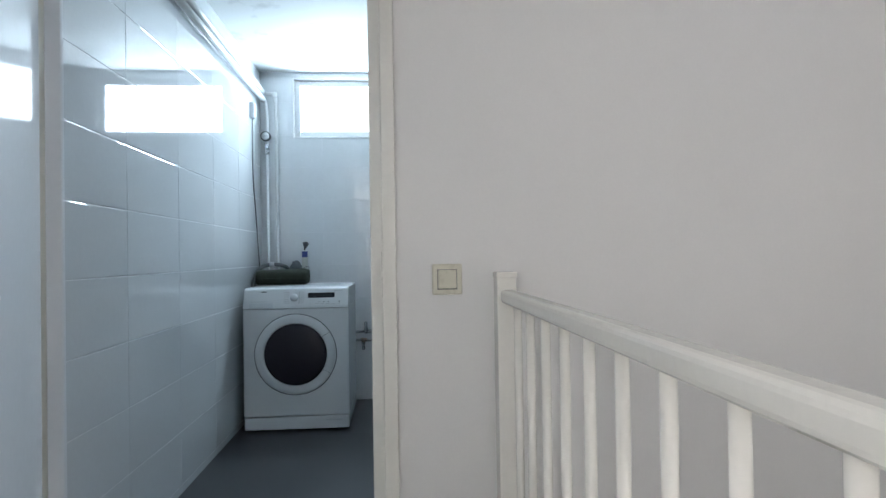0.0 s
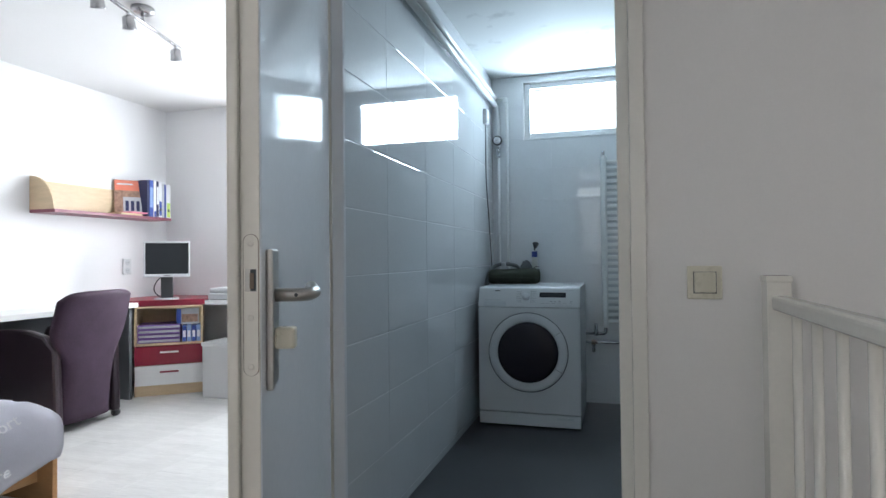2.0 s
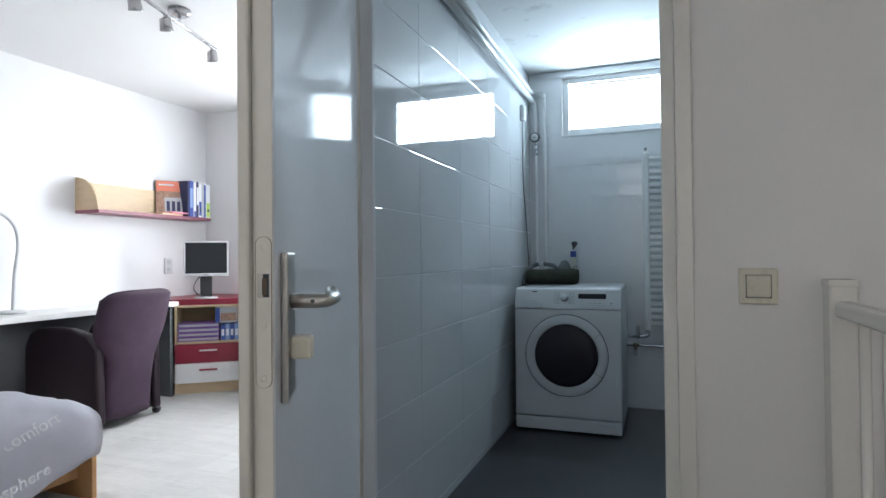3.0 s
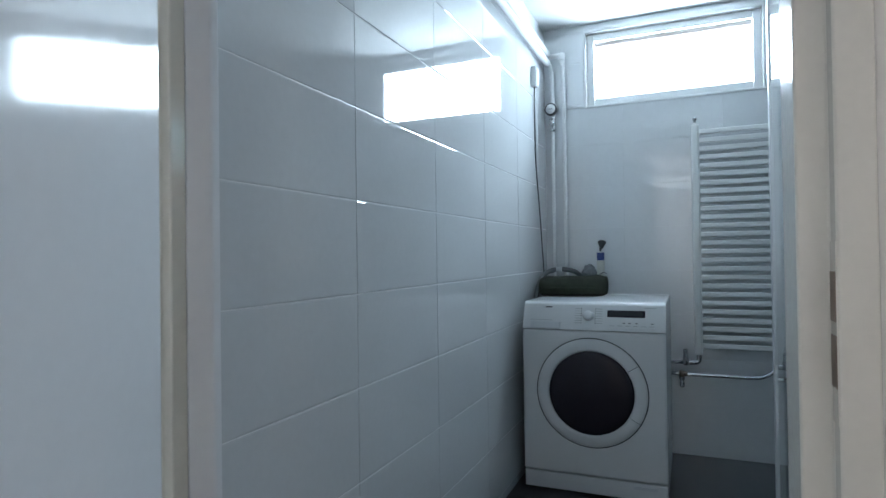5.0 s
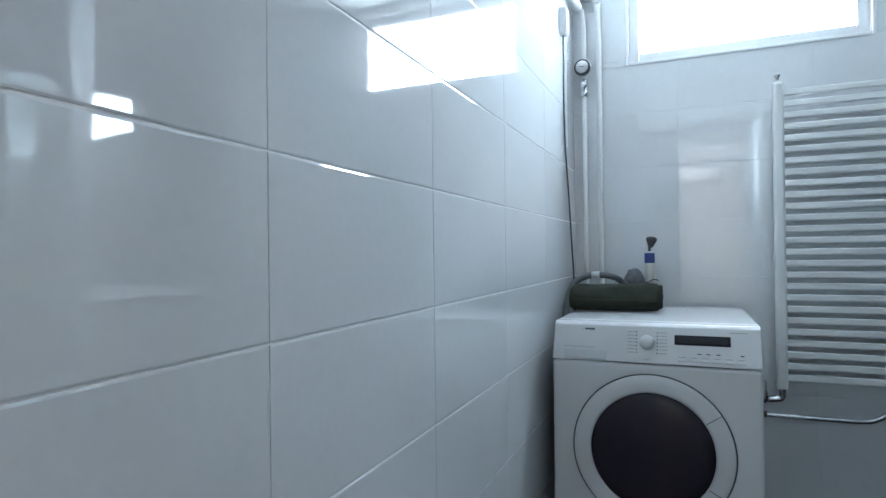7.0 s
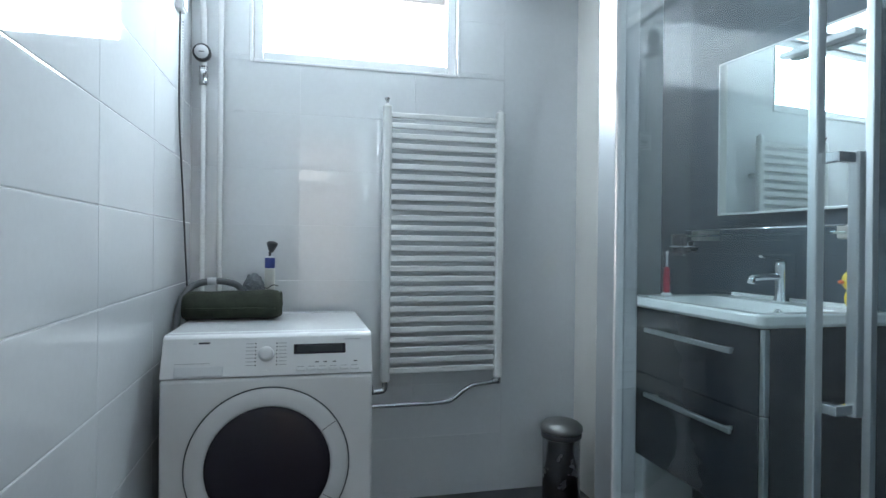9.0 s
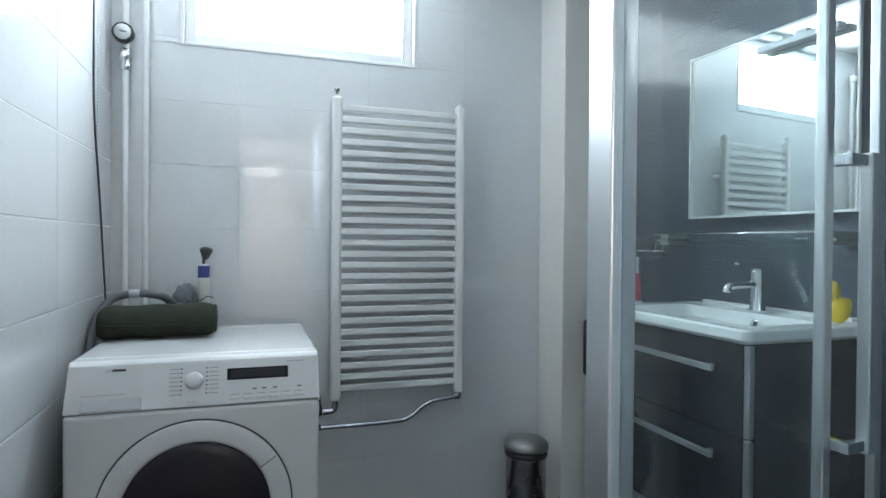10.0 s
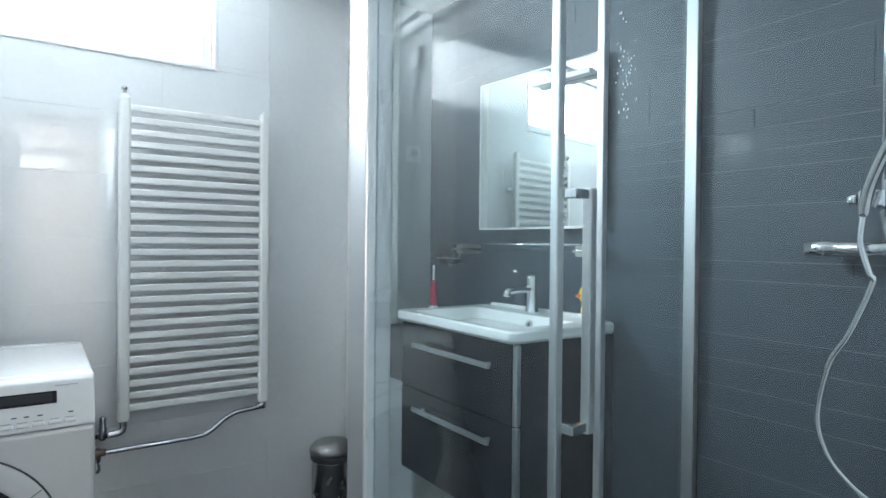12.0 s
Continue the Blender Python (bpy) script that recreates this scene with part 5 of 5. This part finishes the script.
def monitor():
    t = thing("monitor", -2.40, 2.68, 0.735, "silver flat monitor with a dark blank screen", "monitor")
    e = Vector((0.72, 0.69)).normalized()
    ang = math.degrees(math.atan2(e.y, e.x))
    c = Vector((-2.385, 2.640))
    m = pose(c.x, c.y, 0, 0, 0, ang)
    W = 0.158
    part("housing", box(-W, W, 0.004, 0.045, 0.905, 1.172, bevel=0.006, m=m), DARKPL, t)
    for a in ((-W, -W + 0.012, 0.905, 1.172), (W - 0.012, W, 0.905, 1.172), (-W + 0.012, W - 0.012, 0.905, 0.928), (-W + 0.012, W - 0.012, 1.160, 1.172)):
        part("bezel", box(a[0], a[1], -0.006, 0.010, a[2], a[3], bevel=0.002, m=m), SILVERPL, t)
    part("screen", box(-W + 0.012, W - 0.012, 0.0, 0.006, 0.928, 1.160, m=m), SCREEN, t)
    part("logo_bar", box(-0.022, 0.022, -0.0068, -0.005, 0.913, 0.918, m=m), DARKPL, t)
    part("stand", box(-0.042, 0.042, 0.030, 0.055, 0.745, 0.945, bevel=0.006, m=m), DARKPL, t)
    b3 = prism([(0.085 * math.cos(q), 0.04 + 0.085 * math.sin(q)) for q in (2 * math.pi * k / 28 for k in range(28))], 0.736, 0.748, bevel=0.002)
    bmesh.ops.transform(b3, matrix=m, verts=b3.verts)
    part("foot", b3, SILVERPL, t)
    part("cable", tube([m @ Vector(q) for q in ((-0.02, 0.06, 0.93), (-0.075, 0.07, 0.86), (-0.085, 0.07, 0.80), (-0.04, 0.08, 0.745))], 0.004, 8, smooth=6), DARKPL, t)


monitor()


def armchair():
    t = thing("armchair", -2.42, 1.95, FZ, "plum fabric tub armchair with dark leather arms on castors", "chair")
    # local x: along the back, local y: forwards to the desk
    e = Vector((-0.07, 0.997)).normalized()
    ang = math.degrees(math.atan2(e.y, e.x))
    m = pose(-2.268, 1.812, 0, 0, 0, ang)
    W = 0.242
    # the back: a tall shell, broad at the top and leaning back
    bm = bmesh.new()
    rings = []
    for i in range(19):
        s = min(i / 15, 1.0)
        crown = max(0, i - 13) / 5                      # rounds the top over
        z = 0.085 + min(s, 14 / 15) * 0.745 + 0.075 * math.sin(crown * math.pi / 2)
        half = (0.178 + 0.085 * max(0, min(1, (s - 0.48) / 0.22))) * (1 - 0.30 * (1 - math.cos(crown * math.pi / 2)))
        lean = -0.150 * s ** 1.6
        thick = (0.105 - 0.030 * s) * max(0.12, math.cos(crown * math.pi / 2))
        ring = []
        for k in range(20):
            a = 2 * math.pi * k / 20
            ca, sa = math.cos(a), math.sin(a)
            px = half * math.copysign(abs(ca) ** 0.35, ca)
            py = thick * 0.5 * math.copysign(abs(sa) ** 0.55, sa) + lean + 0.045 * (px / 0.23) ** 2 - 0.02
            ring.append(bm.verts.new(m @ Vector((px, py, z - 0.10 * crown * max(0, abs(px) - 0.12)))))
        rings.append(ring)
    for a, b in zip(rings, rings[1:]):
        for k in range(20):
            f = bm.faces.new((a[k], a[(k + 1) % 20], b[(k + 1) % 20], b[k]))
            f.smooth = True
    bm.faces.new(rings[0][::-1])
    bm.faces.new(rings[-1])
    part("backrest", bm, PLUM, t, "plum microfibre back")
    for sx in (-1, 1):
        x0 = sx * (W - 0.055)
        out = [(-0.065, 0.075), (-0.050, 0.52), (0.03, 0.605), (0.14, 0.632), (0.28, 0.640), (0.40, 0.632), (0.470, 0.600), (0.510, 0.52), (0.516, 0.075)]
        b2 = prism(out, min(x0, x0 + sx * 0.055), max(x0, x0 + sx * 0.055), "x", bevel=0.018)
        bmesh.ops.transform(b2, matrix=m, verts=b2.verts)
        part("armrest", b2, LEATHER, t, "dark leather arm", smooth=False)
    part("seat", box(-W + 0.04, W - 0.04, 0.0, 0.45, 0.24, 0.44, bevel=0.03, seg=3, m=m), PLUM, t)
    part("base", box(-W + 0.02, W - 0.02, -0.03, 0.44, 0.08, 0.24, bevel=0.01, m=m), LEATHER, t)
    for x in (-W + 0.0, W - 0.0):
        for y in (-0.02, 0.40):
            c = part("castor", lathe([(0.006, -0.018), (0.024, -0.015), (0.026, 0), (0.024, 0.015), (0.006, 0.018)], 16, m @ Matrix.Translation((x, y, FZ + 0.026)) @ pose(0, 0, 0, 0, 90, 0)), DARKPL, t)
            part("castor_stem", tube([m @ Vector((x, y, FZ + 0.03)), m @ Vector((x, y, 0.09))], 0.008, 8), STEEL, c)


armchair()


def bed():
    t = thing("bed", -1.95, 0.4, FZ, "bed with an orange-brown wooden frame", "bed")
    # the bed runs away from the doorway along the room
    x1, y1 = -1.40, 0.925
    part("foot_board", box(-2.45, x1, y1 - 0.022, y1, FZ, 0.30, bevel=0.003), BEDWOOD, t)
    part("side_board", box(x1 - 0.105, x1 - 0.083, -0.95, y1 - 0.022, FZ + 0.08, 0.28, bevel=0.003), BEDWOOD, t)
    part("side_board", box(-2.45, -2.428, -0.95, y1 - 0.022, FZ + 0.08, 0.30, bevel=0.003), BEDWOOD, t)
    part("mattress", box(-2.425, x1 - 0.11, -0.94, y1 - 0.03, 0.16, 0.36, bevel=0.03, seg=3), DESKW, t)
    for x in (-2.43, x1 - 0.155):
        part("leg", box(x, x + 0.05, -0.95, -0.90, FZ, 0.12), BEDWOOD, t)
    t2 = thing("duvet", -1.95, 0.5, 0.36, "grey cotton duvet with pale printed words", "duvet")
    bm = bmesh.new()
    nx, ny = 34, 44
    vs = []
    for i in range(nx + 1):
        row = []
        for j in range(ny + 1):
            u, v = i / nx, j / ny
            y = -0.90 + v * 1.825
            top = 0.515 - 0.12 * max(0, (v - 0.82) / 0.18) ** 2
            if u < 0.62:
                x, z = -2.50 + u / 0.62 * 1.035, top - 0.20 * max(0, 1 - u / 0.06) ** 2
            else:
                q = (u - 0.62) / 0.38 * 2.3
                deep = 0.235 * (1 - 0.50 * max(0, (v - 0.82) / 0.18) ** 1.3)
                x = -1.465 + 0.090 * math.sin(q)
                z = top - deep * (1 - math.cos(q))
            fold = noise.noise(Vector((x * 5, y * 5, z * 5))) + 0.55 * noise.noise(Vector((x * 12, y * 9, z * 12 + 4))) + 0.9 * abs(noise.noise(Vector((x * 3 + y * 7, y * 4 - z * 9, 2))))
            row.append(bm.verts.new((x + 0.016 * fold, y, z + 0.024 * fold)))
        vs.append(row)
    for i in range(nx):
        for j in range(ny):
            f = bm.faces.new((vs[i][j], vs[i + 1][j], vs[i + 1][j + 1], vs[i][j + 1]))
            f.smooth = True
    r = bmesh.ops.solidify(bm, geom=list(bm.faces), thickness=0.02)
    part("cover", bm, DUVET, t2)
    return t2


def islands(me):
    """The separate pieces of a mesh, each as a bmesh of its own."""
    whole = bmesh.new()
    whole.from_mesh(me)
    left = set(whole.faces)
    while left:
        seen, todo = set(), [next(iter(left))]
        while todo:
            f = todo.pop()
            if f in seen:
                continue
            seen.add(f)
            todo += [g for v in f.verts for g in v.link_faces]
        left -= seen
        out, at = bmesh.new(), {}
        for f in seen:
            for v in f.verts:
                if v not in at:
                    at[v] = out.verts.new(v.co)
            out.faces.new([at[v] for v in f.verts])
        yield out
    whole.free()


def duvet_words(t2):
    for text, loc, rot, size in (("comfort", (-1.366, 0.745, 0.405), (62, -16, 90), 0.066), ("atmosphere", (-1.345, 0.69, 0.225), (95, -12, 90), 0.066)):
        cu = bpy.data.curves.new("words", "FONT")
        cu.body, cu.size, cu.extrude, cu.align_x = text, size, 0.0015, "RIGHT"
        tmp = bpy.data.objects.new("words", cu)
        scene.collection.objects.link(tmp)
        dg = bpy.context.evaluated_depsgraph_get()
        me = bpy.data.meshes.new_from_object(tmp.evaluated_get(dg))
        bpy.data.objects.remove(tmp)
        for bm in islands(me):
            bmesh.ops.transform(bm, matrix=pose(*loc, *rot), verts=bm.verts)
            part("printed_letter", bm, DUVETPRINT, t2)
        bpy.data.meshes.remove(me)


duvet_words(bed())


def ceiling_spots():
    t = thing("ceiling_spot_bar", -1.45, 1.45, CZ, "ceiling bar with metal spotlights", "ceiling lamp")
    a, b = Vector((-1.315, 0.96, 2.235)), Vector((-1.522, 1.79, 2.235))
    part("bar", tube([a, b], 0.009, 10), STEEL, t)
    mid = a.lerp(b, 0.55)
    part("ceiling_plate", lathe([(0.055, 0), (0.055, -0.022), (0.040, -0.030), (0.004, -0.032)], 24, Matrix.Translation((mid.x, mid.y, CZ - 0.004))), STEEL, t)
    part("stem", tube([mid, (mid.x, mid.y, CZ - 0.03)], 0.008, 8), STEEL, t)
    for s in (0.12, 0.40, 0.93):
        p = a.lerp(b, s)
        sp = part("spot", lathe([(0.012, 0), (0.026, -0.008), (0.030, -0.055), (0.033, -0.062), (0.028, -0.062), (0.020, -0.045)], 20, Matrix.Translation((p.x, p.y, 2.215)) @ pose(0, 0, 0, 24, 14, 0)), STEEL, t)
        part("joint", tube([(p.x, p.y, 2.235), (p.x, p.y, 2.212)], 0.007, 8), STEEL, sp)


ceiling_spots()
wall_socket("wall_socket", "x", (BX, 2.745, 0.985), "white double wall socket beside the desk")


def desk_lamp():
    t = thing("desk_lamp", -2.75, 1.45, 0.724, "white curved lamp standing on the desk", "lamp")
    part("base", lathe([(0.07, 0), (0.07, 0.012), (0.05, 0.02)], 24, Matrix.Translation((-2.74, 1.46, 0.725))), PLASTIC, t)
    part("arm", tube([(-2.74, 1.46, 0.74), (-2.74, 1.47, 0.95), (-2.74, 1.49, 1.12), (-2.74, 1.47, 1.24), (-2.74, 1.40, 1.31), (-2.74, 1.32, 1.32)], 0.011, 10, smooth=6), PLASTIC, t)
    part("shade", lathe([(0.02, 0.05), (0.05, 0.03), (0.07, 0.0), (0.065, 0.0), (0.045, 0.025)], 24, Matrix.Translation((-2.74, 1.30, 1.27))), PLASTIC, t)


desk_lamp()


# ---------------------------------------------------------------- tiles, last
PZ, PY = 0.2265, 0.4785
zl = tile_lines(0.970, PZ, FZ - 0.02, CZ)
lay(wall_west, "+x", -0.004, grid(tile_lines(1.143, PY, 0.62, WY - 0.004), zl), TILE, 0.006, 0.0026, bevel=0.0026, upright=0.0016, side=0.0006)
lay(wall_north, "-y", WY - 0.006, grid(tile_lines(0.420, PY, 0.004, 1.30), zl, WIN) + [(1.30, RW, FZ - 0.02, CZ)], TILE, 0.006, 0.0010, bevel=0.0008, upright=0.0006, side=0.0004)
lay(wall_shower, "+y", HY + 0.1, grid(tile_lines(1.40, PY, 0.93, RW), zl), TILE, 0.006, 0.003)

rows = [0.0, 0.16, 0.22, 0.37, 0.435, 0.585, 0.735, 0.80, 0.875, 0.945, 1.098, 1.150, 1.300, 1.398, 1.445, 1.505, 1.560, 1.71, 1.775, 1.925, 1.985, 2.135, 2.20, CZ]
rnd = random.Random(7)
cells = []
for v0, v1 in zip(rows, rows[1:]):
    u = HY + 0.1 - rnd.uniform(0, 0.9)
    while u < WY:
        w = rnd.choice((0.60, 0.90, 1.20))
        a, b = max(u, HY + 0.1), min(u + w, WY - 0.008)
        if b - a > 0.02:
            cells.append((a, b, v0, v1))
        u += w
lay(wall_east, "-x", RW + 0.006, cells, SLATE, 0.006, 0.0017, 0.0005, upright=0.0008)
planks = []
for i in range(16):
    x0 = BX + i * 0.18
    y = -1.5 - (i * 0.37) % 1.2
    while y < WY:
        a, b = max(y, -1.5), min(y + 1.25, WY)
        if b - a > 0.03 and x0 < -0.14:
            planks.append((x0, min(x0 + 0.18, -0.131), a, b))
        y += 1.25
lay(bed_floor, "+z", FZ - 0.006, planks, LAMINATE, 0.006, 0.0008, 0.0004, "plank")
